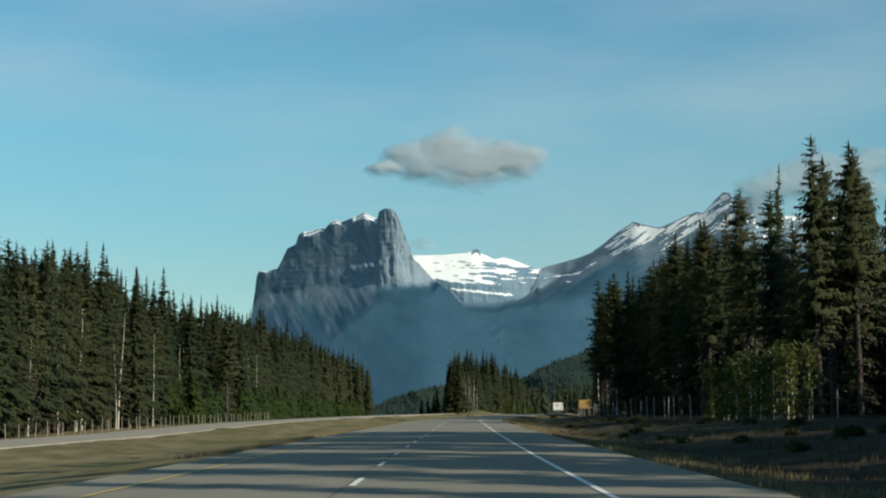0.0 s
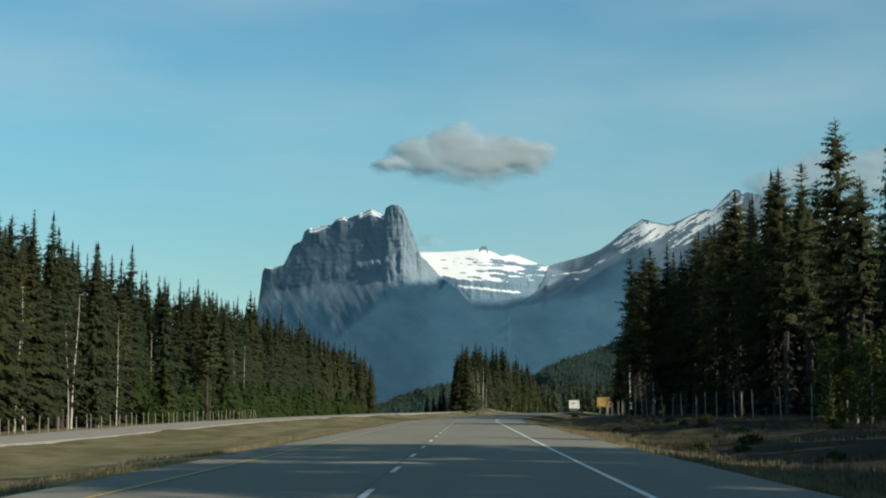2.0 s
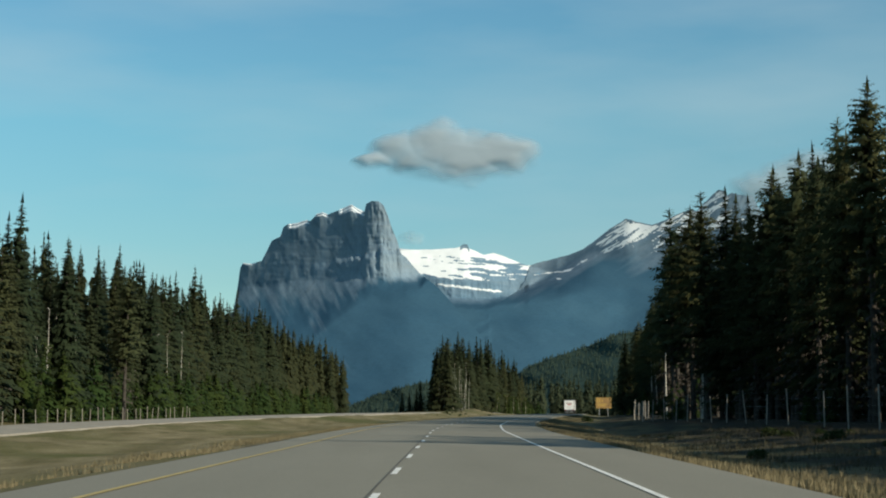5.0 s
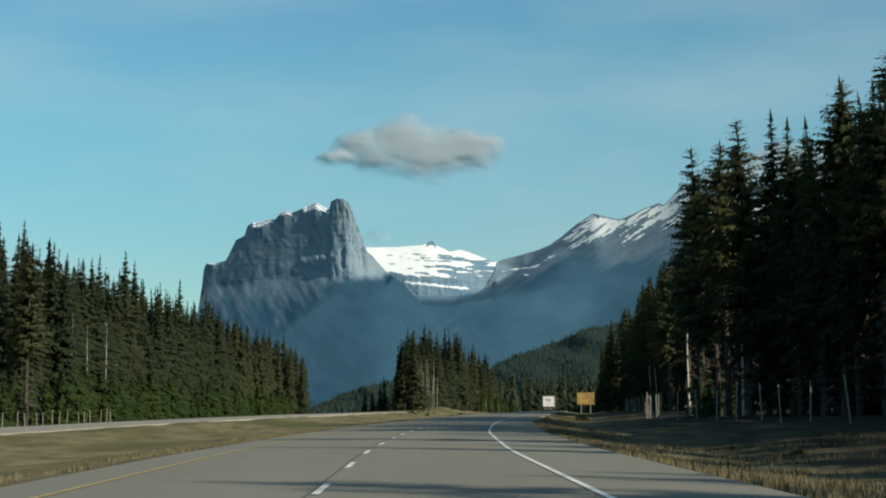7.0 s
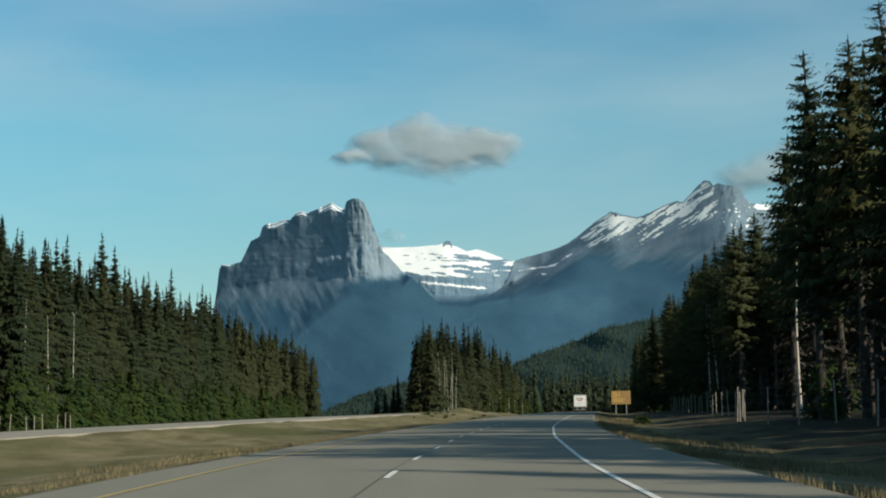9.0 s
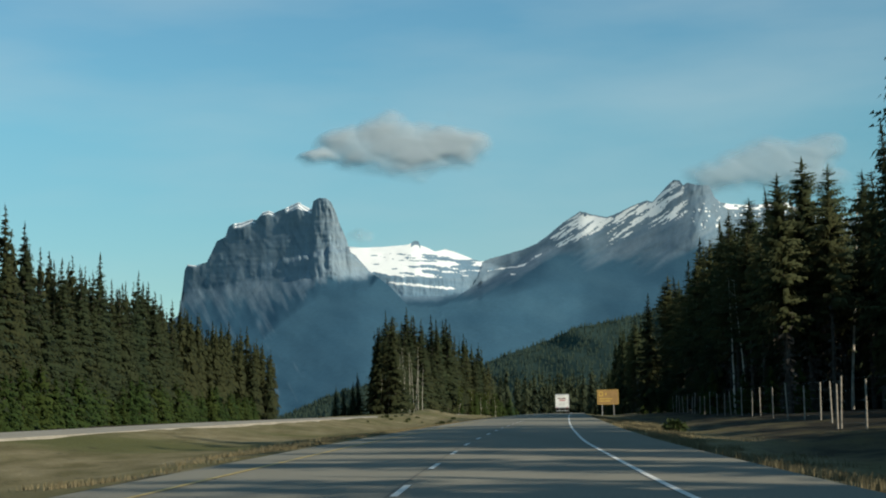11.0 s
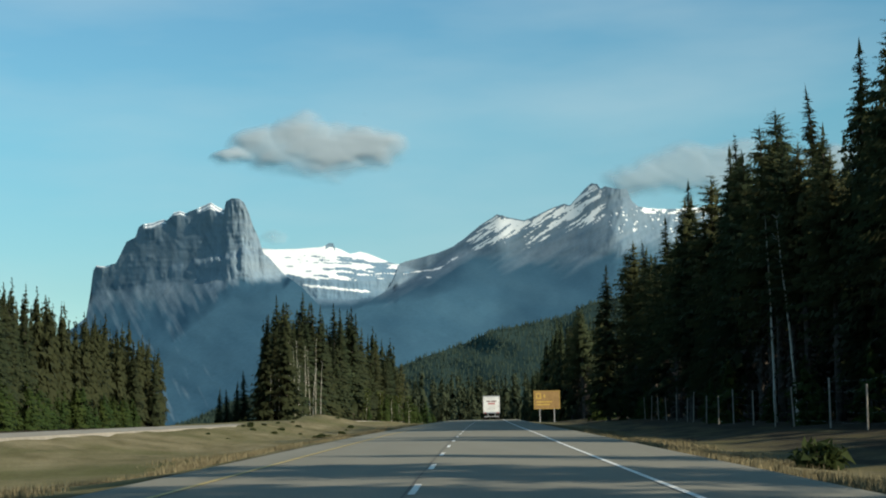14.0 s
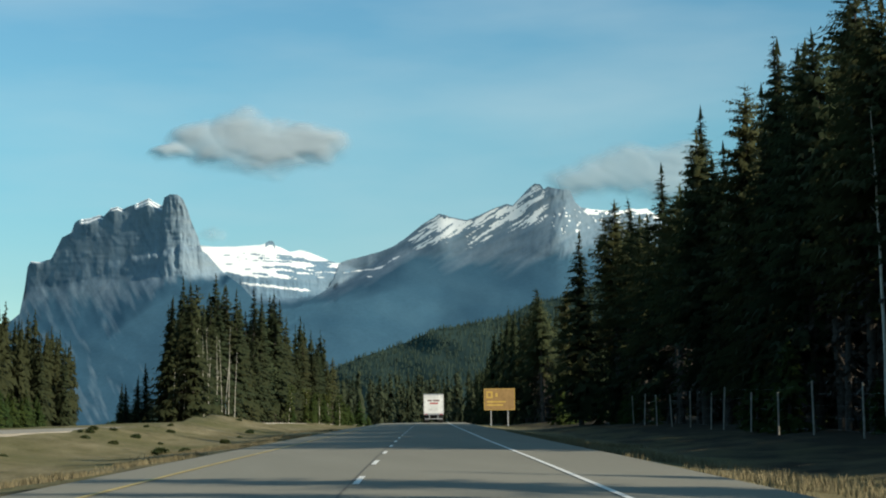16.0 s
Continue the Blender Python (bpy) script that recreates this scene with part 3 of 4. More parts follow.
def forest(name, label, spots, arrays, mat):
    """Many far trees as one mesh."""
    g = np.random.default_rng(len(spots))
    vs, fs, ns, n = [], [], [], 0
    for x, y, z, s in spots:
        (tv, tf), dead, (cv, cf, cn) = arrays[int(g.integers(len(arrays)))]
        a = g.uniform(0, 6.28)
        c, si = math.cos(a), math.sin(a)
        spin = np.array([[c, -si, 0], [si, c, 0], [0, 0, 1]])
        v = np.r_[tv, cv] @ (spin * s).T + (x, y, z)
        tn = tv * (1, 1, 0) + (0, 0, 0.02)
        ns.append(np.r_[tn / np.linalg.norm(tn, axis=1)[:, None], cn] @ spin.T)
        vs.append(v)
        fs += [tf + n, cf + n + len(tv)]
        n += len(v)
    return tagged(new(name, soften_normals(mesh_of(name, np.concatenate(vs), np.concatenate(fs), mat), np.concatenate(ns))), label, "forest", kind="stuff")


def spots_along(edge, y0, y1, d0, d1, step, lo, hi, side, seed):
    g = np.random.default_rng(seed)
    out, y = [], y0
    while y < y1:
        for d in np.arange(d0, d1, step):
            yy = y + g.uniform(-1.5, 1.5)
            x = float(edge(yy)) + side * (d + g.uniform(-1.5, 1.5))
            out.append((x, yy, float(ground_z(x, yy)) - 0.12, g.uniform(lo, hi)))
        y += step * g.uniform(0.8, 1.2)
    return out


forest("forest_east", "dense dark conifer forest behind the verge", [q for q in spots_along(right_edge, -35, 600, 6.5, 14, 4.2, 0.64, 0.88, 1, 3) if not (492 < q[1] < 541 or sunny(q[0], q[1]) or q[1] < 5 and q[0] < right_edge(q[1]) + 9.5 or 284 < q[1] < 319 and q[0] < right_edge(q[1]) + 15)] + spots_along(right_edge, 600, 1000, 0, 9, 4.6, 0.7, 1.0, 1, 31), low_spruces, M_SPRUCE)
forest("forest_east_deep", "dark conifer forest deep behind the verge", [q for q in spots_along(right_edge, -35, 1000, 14, 30, 4.2, 0.66, 0.9, 1, 33) if q[1] > 5 and not sunny(q[0], q[1]) and (q[1] > 105 or q[0] < right_edge(q[1]) + 24) and not (288 < q[1] < 320 or 492 < q[1] < 541 and q[0] < 92)], tiny, M_SPRUCE)
forest("forest_west", "dense conifer forest beyond the far carriageway", spots_along(left_edge, 120, 470, 7.0, 13, 4.2, 1.12, 1.32, -1, 4) + spots_along(left_edge, 470, 650, 4.0, 9, 3.9, 1.1, 1.4, -1, 42) + spots_along(left_edge, 650, 860, 0.5, 9, 3.9, 1.05, 1.4, -1, 41), low_spruces, M_SPRUCE)
forest("forest_median", "group of conifers behind the grass mound", [(x, y, z, s) for x, y, z, s in spots_along(lambda q: np.interp(q, (590, 640, 712), (15, 26, 45)), 592, 712, 0.0, 14, 2.9, 0.74, 0.98, -1, 6) if x > 11 + 0.05 * (y - 590)], low_spruces, M_SPRUCE)
# hill conifers, their needles tinted with painted-in haze
M_FARTREE = foliage("haze_tinted_conifers", (0.042, 0.066, 0.058), (0.049, 0.074, 0.062), 0.02)
g9 = np.random.default_rng(12)
far_spots = []
for k in range(480):
    x, yy = g9.uniform(40, 330), g9.uniform(940, 1250)
    far_spots.append((x, yy, float(ground_z(x, yy)) + 0.02 * (yy - 940) - 0.3, g9.uniform(0.75, 1.15)))
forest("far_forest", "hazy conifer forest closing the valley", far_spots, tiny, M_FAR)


# ---- bare and broadleaf trees ----
def bare_tree(seed, height, lean, mat, name, label, leaves=0):
    g = np.random.default_rng(seed)
    pieces, leaf, p, d = [], [], np.zeros(3), np.array([lean, 0.3 * lean, 1.0])
    n = 9
    for k in range(n):
        q = p + d / np.linalg.norm(d) * height / n
        r = 0.0058 * height + 0.02
        pieces.append(tube(p, q, r * (1 - k / n) + 0.02, r * (1 - (k + 1) / n) + 0.02, 6))
        if k > 3 or leaves:
            for _ in range(2 + (k > 5) * 2):
                a, length = g.uniform(0, 6.28), g.uniform(0.3, 1.0) * ((0.4 + 0.045 * height) if leaves else 0.55)
                tip = q + np.array([math.cos(a), math.sin(a), g.uniform(0.3, 1.1)]) * length
                pieces.append(tube(q, tip, 0.022, 0.006, 4))
                for _ in range(leaves):
                    c = q + (tip - q) * g.uniform(0.3, 1.1) + g.normal(0, 0.28, 3)
                    leaf += [c + g.normal(0, 0.15, 3), c + g.normal(0, 0.15, 3), c + g.normal(0, 0.15, 3)]
        p, d = q, d + g.normal(0, 0.022, 3)
    base = tagged(new(name), label, "tree")
    child("trunk", mesh_of(name, *joined(pieces), mat, True), base)
    if leaf:
        child("crown", mesh_of(name + "_leaves", np.array(leaf), np.arange(len(leaf)).reshape(-1, 3), M_LEAF), base)
    return base


for i, (x0, y0, h, lean) in enumerate(((49.6, 397.6, 14.2, -0.07), (48.9, 400.3, 14.8, -0.03), (53, 372, 20, 0.03), (-54.8, 262, 20, 0.03), (-54.6, 266, 17, -0.05), (-53.2, 290, 21, 0.02), (-51.6, 353, 19, 0.02), (-50.8, 349, 17, -0.03), (-48, 378, 15, 0.02), (36.4, 283, 15, 0.02), (35.2, 300, 13, -0.02), (16.8, 587, 12, 0.01), (21.3, 600, 11, 0.0), (15.6, 588, 11, 0.01), (18.3, 596, 12, -0.01), (14.6, 586.5, 9, 0.02), (19.6, 598, 10, 0.01))):
    t = bare_tree(200 + i, h, lean, M_PALE, "bare_tree", "bare pale dead trunk standing at the forest edge")
    t.location, t["group"] = (x0, y0, float(ground_z(x0, y0)) - 0.1), "bare pale trunks"
thin_trunk = bare_tree(290, 15, 0.01, M_PALE, "bare_tree", "slender pale bare trunk among the dark conifers")
g3 = np.random.default_rng(77)
for i in range(16):
    yy = 170 + 19.0 * i + g3.uniform(-5, 5)
    xx, s = float(left_edge(yy)) + g3.uniform(0.5, 2.5), g3.uniform(0.75, 1.25)
    m = Matrix.LocRotScale((xx, yy, float(ground_z(xx, yy)) - 0.1), Euler((g3.normal(0, 0.02), g3.normal(0, 0.03), g3.uniform(0, 6))), (0.62 * s, 0.62 * s, s))
    t = copy_thing(thin_trunk, m) if i else thin_trunk
    t["group"] = "slender pale trunks beyond the far carriageway"
    if not i:
        t.location = m.translation
for i in range(12):
    xx, yy, s = 13.2 + 0.85 * i + g3.uniform(-0.4, 0.4), 586.6 + 1.25 * i + g3.uniform(-0.8, 1.6), g3.uniform(0.6, 1.1)
    t = copy_thing(thin_trunk, Matrix.LocRotScale((xx, yy, float(ground_z(xx, yy)) - 0.1), Euler((g3.normal(0, 0.02), g3.normal(0, 0.02), g3.uniform(0, 6))), (0.5, 0.5, s)))
    t["group"] = "slender pale trunks on the median"
for i, (x0, y0, h) in enumerate(((27.4, 142, 4.2), (27.2, 139.5, 4.8), (28.4, 141, 4.4), (28.0, 137, 5.0), (29.0, 138.5, 4.8), (28.2, 134.5, 4.4), (29.4, 135, 5.4), (28.8, 131.5, 5.0), (30.0, 132, 4.6), (29.0, 128.5, 4.6), (30.2, 128, 5.6), (29.4, 125.5, 5.0), (30.6, 124, 5.4), (29.6, 121.5, 4.8), (30.6, 119, 5.2), (-51.0, 300, 12), (-50.4, 345, 11), (33, 628, 6.5), (36.5, 634, 6), (39.5, 642, 5.5), (42, 652, 6), (45, 662, 5.5))):
    t = bare_tree(240 + i, h, 0.02, M_PALE, "young_aspen", "young aspen with thin pale stem and fresh yellow-green leaves", 20)
    t.location, t["group"] = (x0, y0, float(ground_z(x0, y0)) - 0.1), "young aspens"


# ---- fences ----
def fence(name, label, points, spacing, height):
    base = tagged(new(name), label, "fence")
    px, py = np.array(points, float).T
    run = np.r_[0, np.cumsum(np.hypot(np.diff(px), np.diff(py)))]
    g = np.random.default_rng(int(run[-1]))
    me = mesh_of("fence_post", *joined([tube((0, 0, -0.4), (0, 0, height), 0.055, 0.048, 7), tube((0, 0, height), (0, 0, height + 0.03), 0.048, 0.015, 7)]), M_POST, True)
    tops = []
    for s in np.arange(0, run[-1], spacing):
        s = s + g.uniform(-1.6, 1.6)
        x, y = float(np.interp(s, run, px)), float(np.interp(s, run, py))
        ob = child("post", me, base)
        ob.location, ob.rotation_euler = (x, y, float(ground_z(x, y))), (g.normal(0, 0.025), g.normal(0, 0.035), g.uniform(0, 6))
        ob.scale = (1, 1, g.uniform(0.88, 1.05))
        tops.append((x, y - 0.09, float(ground_z(x, y))))
    wires = []
    for h in np.linspace(0.3, height - 0.1, 5):
        wires += [tube(np.add(a, (0, 0, h)), np.add(b, (0, 0, h)), 0.0014, 0.0014, 3) for a, b in zip(tops[:-1], tops[1:])]
    child("wire_mesh", mesh_of("wire_mesh", *joined(wires), M_WIRE), base, "thin galvanised fence wires")
    return base


fence("wildlife_fence", "tall wire fence on weathered grey wooden posts before the forest", [(33, 120), (31.5, 150), (29.6, 160), (28.8, 168), (30.2, 188), (30.6, 240), (31.3, 304)] + [(float(road_x(q)) + 19.5, q) for q in range(325, 500, 25)], 7.5, 2.5)
fence("wildlife_fence", "tall wire fence on pale wooden posts beyond the far carriageway", [(-52, 110), (-47, 240), (-41, 340), (-36.2, 405)], 4.3, 2.3)


# ---- grass ----
def grass(name, label, count, place, seed, tall, mat=M_STRAW):
    g = np.random.default_rng(seed)
    x, y = place(g, count)
    z = ground_z(x, y)
    keep = fbm(x / 3.0, y / 3.0, 3, seed) > 0.50
    x, y, z = x[keep], y[keep], z[keep]
    n = len(x)
    vs = []
    for _ in range(4):
        a, h = g.uniform(0, 6.28, n), tall * g.uniform(0.4, 1.2, n)
        dx, dy, w = np.cos(a), np.sin(a), 0.017 * g.uniform(0.5, 1.4, n)
        bx, by = x + g.normal(0, 0.12, n), y + g.normal(0, 0.12, n)
        vs.append(np.stack([np.stack([bx - dy * w, by + dx * w, z - 0.05], -1), np.stack([bx + dy * w, by - dx * w, z - 0.05], -1), np.stack([bx + dx * h * 0.35, by + dy * h * 0.35, z + h], -1)], 1))
    v = np.concatenate(vs).reshape(-1, 3)
    return tagged(new(name, mesh_of(name, v, np.arange(len(v)).reshape(-1, 3), mat)), label, "grass", kind="stuff")


def beside(lo, hi, y0, y1):
    def place(g, n):
        y = g.uniform(y0, y1, n)
        return road_x(y) + lo + (hi - lo) * g.beta(1.1, 2.2, n), y
    return place


grass("verge_grass", "tall dry straw-coloured grass along the pavement edge", 46000, beside(6.7, 12, 22, 440), 51, 0.19)
grass("median_grass", "dry grass along the median edge of the pavement", 26000, beside(-6.7, -11.5, 60, 480), 52, 0.15)

# weeds darker than the straw: the verge's shade is put into their colour
grass("verge_scrub", "rough dry grass and low weeds on the shaded verge", 13000, lambda g, n: (lambda y: (road_x(y) + g.uniform(8.5, 25, n), y))(g.uniform(25, 215, n)), 53, 0.24, simple("withered_weeds_shaded", (0.035, 0.034, 0.020), (0.075, 0.068, 0.040), 0.5, 0.95))

M_SHRUB = foliage("shrub_leaves", (0.026, 0.038, 0.014), (0.050, 0.064, 0.022))


# low dark shrubs on the mound and verge
def shrub(seed, r):
    g = np.random.default_rng(seed)
    v = []
    for _ in range(260):
        d = g.normal(0, 1, 3)
        d /= np.linalg.norm(d)
        c = d * r * g.uniform(0.5, 1.0) * (1, 1, 0.62) + (0, 0, 0.3 * r)
        v += [c + g.normal(0, 0.16 * r, 3), c + g.normal(0, 0.16 * r, 3), c + g.normal(0, 0.16 * r, 3)]
    stems = [tube((0, 0, -0.1), g.normal(0, 0.4, 3) * r * (1, 1, 0) + (0, 0, 0.6 * r), 0.02, 0.008, 4) for _ in range(6)]
    base = tagged(new("shrub"), "low dark green shrub on the dry grass", "shrub", "shrubs on the dry grass")
    child("crown", mesh_of("shrub_leaves", np.array(v), np.arange(len(v)).reshape(-1, 3), M_SHRUB), base)
    child("stem", mesh_of("shrub_stems", *joined(stems), M_BARK), base)
    return base


shrub_one = shrub(61, 0.8)
places = [(float(road_x(336)) + 10.8, 336, 0.32), (float(road_x(337)) + 11.5, 337, 0.25)]
for k in range(40):
    yy = rng.uniform(60, 215)
    places.append((float(road_x(yy)) + rng.uniform(10.5, 23), yy, rng.uniform(0.25, 0.75)))
for k in range(26):
    yy = rng.uniform(400, 505)
    places.append((float(rng.uniform(2, 24)) if yy > 440 else float(road_x(yy) - rng.uniform(9, 22)), yy, rng.uniform(0.2, 0.5)))
for i, (x0, y0, s) in enumerate(places):
    m = Matrix.LocRotScale((x0, y0, float(ground_z(x0, y0))), Euler((0, 0, rng.uniform(0, 6))), (s, s, s * 0.8))
    if i:
        copy_thing(shrub_one, m)
    else:
        shrub_one.location = m.translation


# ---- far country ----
VIEW = (5.6, 167.8, 3.0)  # camera's place midway on its path; crests and slopes are fitted to its view, in thousandths of the distance


def smoothed(values, half):
    n = max(2, int(half))
    k = np.hanning(2 * n + 1)
    return np.convolve(np.pad(values, n, mode="edge"), k / k.sum(), "valid")


def band(v, lo, hi, soft):
    """One between lo and hi, fading out over soft."""
    return np.clip((v - lo) / soft + 0.5, 0, 1) * np.clip((hi - v) / soft + 0.5, 0, 1)


def line(a, points):
    return np.interp(a, *zip(*points))


def bend(a, points, soft):
    """The same with rounded corners."""
    fine_a = np.arange(-200, 560, 0.5)
    return np.interp(a, fine_a, smoothed(np.interp(fine_a, *zip(*points)), soft / 0.5))


def wooded_slope(a, b):
    """Distance of the forest slope on which all the massifs stand."""
    return 4210 - 9.0 * (80 - b) + 120 * (fbm(a / 80 + b / 40, b / 50 - a / 160, 3, 77) - 0.5) + 14 * (fbm(a / 22 + b / 14, b / 14 - a / 40, 3, 78) - 0.5)


def massif(name, label, crest, foot, rough, depth, cover, mat, step, rows):
    """A mountain: its crest (bearing, height in thousandths), the distance of its face and how far snow and woods cover it."""
    a = np.arange(crest[0][0], crest[-1][0], step)
    top = line(a, crest) + rough * (fbm(a / 3.2, a * 0, 4, len(crest)) - 0.5)
    w = np.linspace(0, 1, rows)[:, None] ** 1.12
    b = top[None] * (1 - w) + foot * w
    a = np.broadcast_to(a[None], b.shape)
    y = np.minimum(depth(a, b, top[None] - b), 4925)
    snow, wood = cover(a, b, top[None] - b)
    # points run out along rays from VIEW, so the outlines fit the camera there
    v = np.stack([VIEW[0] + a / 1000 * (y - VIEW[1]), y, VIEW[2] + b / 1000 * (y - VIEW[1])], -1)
    behind = v[:1] + (0, 30, 0)
    behind[..., 2] = VIEW[2]
    n = a.shape[1]
    faces = np.concatenate([grid_faces(2, n), grid_faces(rows, n) + 2 * n])   # the back has its own edge along the crest
    me = mesh_of(name, np.concatenate([behind, v[:1], v]).reshape(-1, 3), faces, mat, True)
    for key, val in (("snow", snow), ("wood", wood)):
        me.attributes.new(key, "FLOAT", "POINT").data.foreach_set("value", np.concatenate([val[:1], val[:1], val]).ravel().astype(np.float32))
    return tagged(new(name, me), label, "mountain", kind="structure")


def mountain_material(name, rock_a, rock_b, wood_a, wood_b, tilt=0.0):
    """Layered limestone under snow and far conifer woods; rock and wood colours have the air's haze put in."""
    m, nt, p, co = material(name, 1.0, 0.0)
    strata = noise_tex(nt, stretched(nt, co, 0.12, 0.12, 1, tilt), 0.045, 6, 0.62)
    gully = noise_tex(nt, stretched(nt, co, 1, 1, 0.14), 0.035, 6, 0.65)
    fine = noise_tex(nt, co, 0.10, 6, 0.7)
    c = mix(nt, ramp(nt, strata, [(0.34, (0, 0, 0)), (0.66, (1, 1, 1))]), rock_a, rock_b)
    c = mix(nt, 0.30, c, ramp(nt, gully, [(0.3, (0.25, 0.25, 0.25)), (0.7, (0.75, 0.75, 0.75))]), "OVERLAY")
    c = mix(nt, 0.22, c, ramp(nt, fine, [(0.3, (0.3, 0.3, 0.3)), (0.7, (0.7, 0.7, 0.7))]), "OVERLAY")
    patches = noise_tex(nt, stretched(nt, co, 1, 0.5, 1.6, -20), 0.006, 5)
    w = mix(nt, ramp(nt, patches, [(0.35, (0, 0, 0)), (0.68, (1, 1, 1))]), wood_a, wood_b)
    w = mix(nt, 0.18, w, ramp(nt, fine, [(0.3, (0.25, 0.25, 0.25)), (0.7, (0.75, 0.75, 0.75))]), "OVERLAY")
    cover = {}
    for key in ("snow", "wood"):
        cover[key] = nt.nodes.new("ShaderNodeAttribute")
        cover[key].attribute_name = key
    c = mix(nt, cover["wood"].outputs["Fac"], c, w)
    ragged = math_node(nt, "ADD", cover["snow"].outputs["Fac"], math_node(nt, "MULTIPLY", math_node(nt, "SUBTRACT", fine, 0.5), 0.5))
    c = mix(nt, ramp(nt, ragged, [(0.36, (0, 0, 0)), (0.62, (1, 1, 1))]), c, (0.72, 0.76, 0.78))
    nt.links.new(c, p.inputs["Base Color"])
    return m


# far forest colours, with the blue of the air haze put into them
HAZED_WOOD_A, HAZED_WOOD_B = (0.035, 0.088, 0.138), (0.043, 0.100, 0.150)

CASTLE = ((-165, 30), (-129.7, 58), (-119, 66), (-111, 72.5), (-110.2, 78), (-108.5, 88), (-107.2, 100.5), (-105.3, 104), (-99.7, 103.6), (-93.6, 105.3), (-91.5, 109.2), (-87.2, 118.2), (-81.8, 121), (-80, 127.1), (-77.2, 129.2), (-72.2, 129.9),
          (-65, 131.9), (-62.9, 131.2), (-58.6, 136.2), (-55, 137.2), (-51.5, 135.4), (-46.1, 137.9), (-40, 140.7), (-36.4, 142.4), (-33.5, 140.2), (-28.2, 137.6), (-27.1, 142.7), (-23.5, 144.8), (-19.2, 144.4), (-16, 142.2), (-13.2, 135.7),
          (-10.4, 127), (-6.9, 119), (-4.5, 110.7), (-0.9, 108.1), (2.6, 103.7), (7.2, 98.3), (12.5, 94.3), (19.5, 89.2), (26.6, 80.9), (40, 66), (60, 44), (75, 26))
CASTLE_TREES = ((-165, 66), (-110, 68), (-60, 76), (-34, 88), (-20, 93), (0, 91), (9, 93), (14, 98), (26, 90), (80, 45))


CAPS = ((-76, -63.5, 3.4), (-59, -51, 1.9), (-43.5, -28.2, 3.8), (-106, -97, 1.2))


def castle_lean(a, b):
    lean = np.clip((bend(a, CASTLE_TREES, 4) - b + 5 * (fbm(a / 14, b / 20, 3, 12) - 0.5)) / line(a, ((-60, 40), (-25, 22), (10, 9))) + 0.5, 0, 1)
    return lean * lean * (3 - 2 * lean)


def castle_depth(a, b, drop):
    upper = bend(a, ((-165, 4925), (-112, 4925), (-106, 4900), (-29, 4611), (-27, 4592), (-18, 4566), (-10, 4562), (0, 4575), (14, 4620), (75, 4850)), 2.0)
    # buttresses whose right-hand sides turn to the morning sun
    for corner, wide, size, lo in ((-72, 8.5, 9, 119), (-58, 7, 8, 127), (-38, 9.5, 11, 124), (-103, 11, 9, 97)):
        up = np.clip((b - lo - 6 * (fbm(a / 3, a * 0, 2, 6) - 0.5)) / 9, 0, 1)
        upper = upper - size * up * np.clip((a - corner + 8) / 9, 0, 1) * np.clip((corner + wide - a) / (wide - 1), 0, 1)
    sill = line(a, ((-110, 92), (-70, 101), (-50, 106.5), (-30, 109), (-18, 113.5), (-4, 112), (10, 99), (30, 90))) + 5.0 * (fbm(a / 5, a * 0 + 4, 4, 5) - 0.5)
    step_out = np.clip((sill - b) / 3.0, 0, 1)
    lit_part = np.clip((a + 31) / 6, 0, 1)
    ribs = ridged((a + 0.05 * b) / 6.0 + 0.8 * fbm(b / 12, a / 20, 2, 2), b / 26, 4, 4) - 0.6
    tooth = (a + 3.5 * fbm(b / 9, a / 14, 3, 30)) / 8.5 % 1.0
    flakes = np.minimum(tooth / 0.4, (1 - tooth) / 0.6) * np.clip((fbm(a / 9, b / 7, 3, 31) - 0.48) / 0.12, 0, 1)
    fall = bend(a, CASTLE, 9) - b
    y = upper - bend(a, ((-60, 0), (-44, 9), (-28, 26), (5, 28), (20, 8)), 4) * step_out - 0.7 * fall - line(a, ((-80, 0.1), (-30, 1.0))) * np.clip(sill - b, 0, 40)
    y = y - (2 + 11 * lit_part) * ribs - 2.5 * flakes * (1 - 0.5 * lit_part) - 6 * (ridged((a - 0.04 * b) / 2.3 + 7, b / 17, 3, 14) - 0.6) * lit_part
    y = y - 5 * (fbm(a / 16, b / 1.5, 3, 13) - 0.5) * (0.3 + lit_part)
    for lo, hi, deep in CAPS:   # the tops lean back under their snow
        y = y + 11 * band(a, lo, hi, 2.0) * np.clip(deep - drop, 0, 9)
    lean = castle_lean(a, b)
    foot = wooded_slope(a, b) + bend(a, ((-165, 310), (-110, 290), (-30, 175), (5, 120), (60, 180)), 12)
    return y * (1 - lean) + np.minimum(foot, y) * lean


def castle_cover(a, b, drop):
    ledges = np.sin(drop * 3.1 + 3 * fbm(a / 6, a * 0, 2, 3)) * 0.5 + 0.62
    caps = sum(band(a, lo, hi, 2.0) * np.clip((deep - drop) / 1.0 + 0.5, 0, 1) for lo, hi, deep in CAPS)
    wood = np.clip(line(a, ((-60, 1.1), (-34, 1.5), (-20, 2.5))) * (castle_lean(a, b - line(a, ((-80, 14), (-50, 3), (-34, -3), (-15, 0)))) - line(a, ((-50, 0.0), (-15, 0.15)))) + 1.5 * (fbm((a + 0.5 * b) / 3.2, b / 13, 4, 21) - 0.5), 0, 1)
    return caps * ledges * 1.15, wood


# rock bluer than its own grey: distance haze is put into the base colours
M_CASTLE = mountain_material("hazed_castle_rock", (0.166, 0.238, 0.302), (0.198, 0.262, 0.312), HAZED_WOOD_A, HAZED_WOOD_B)
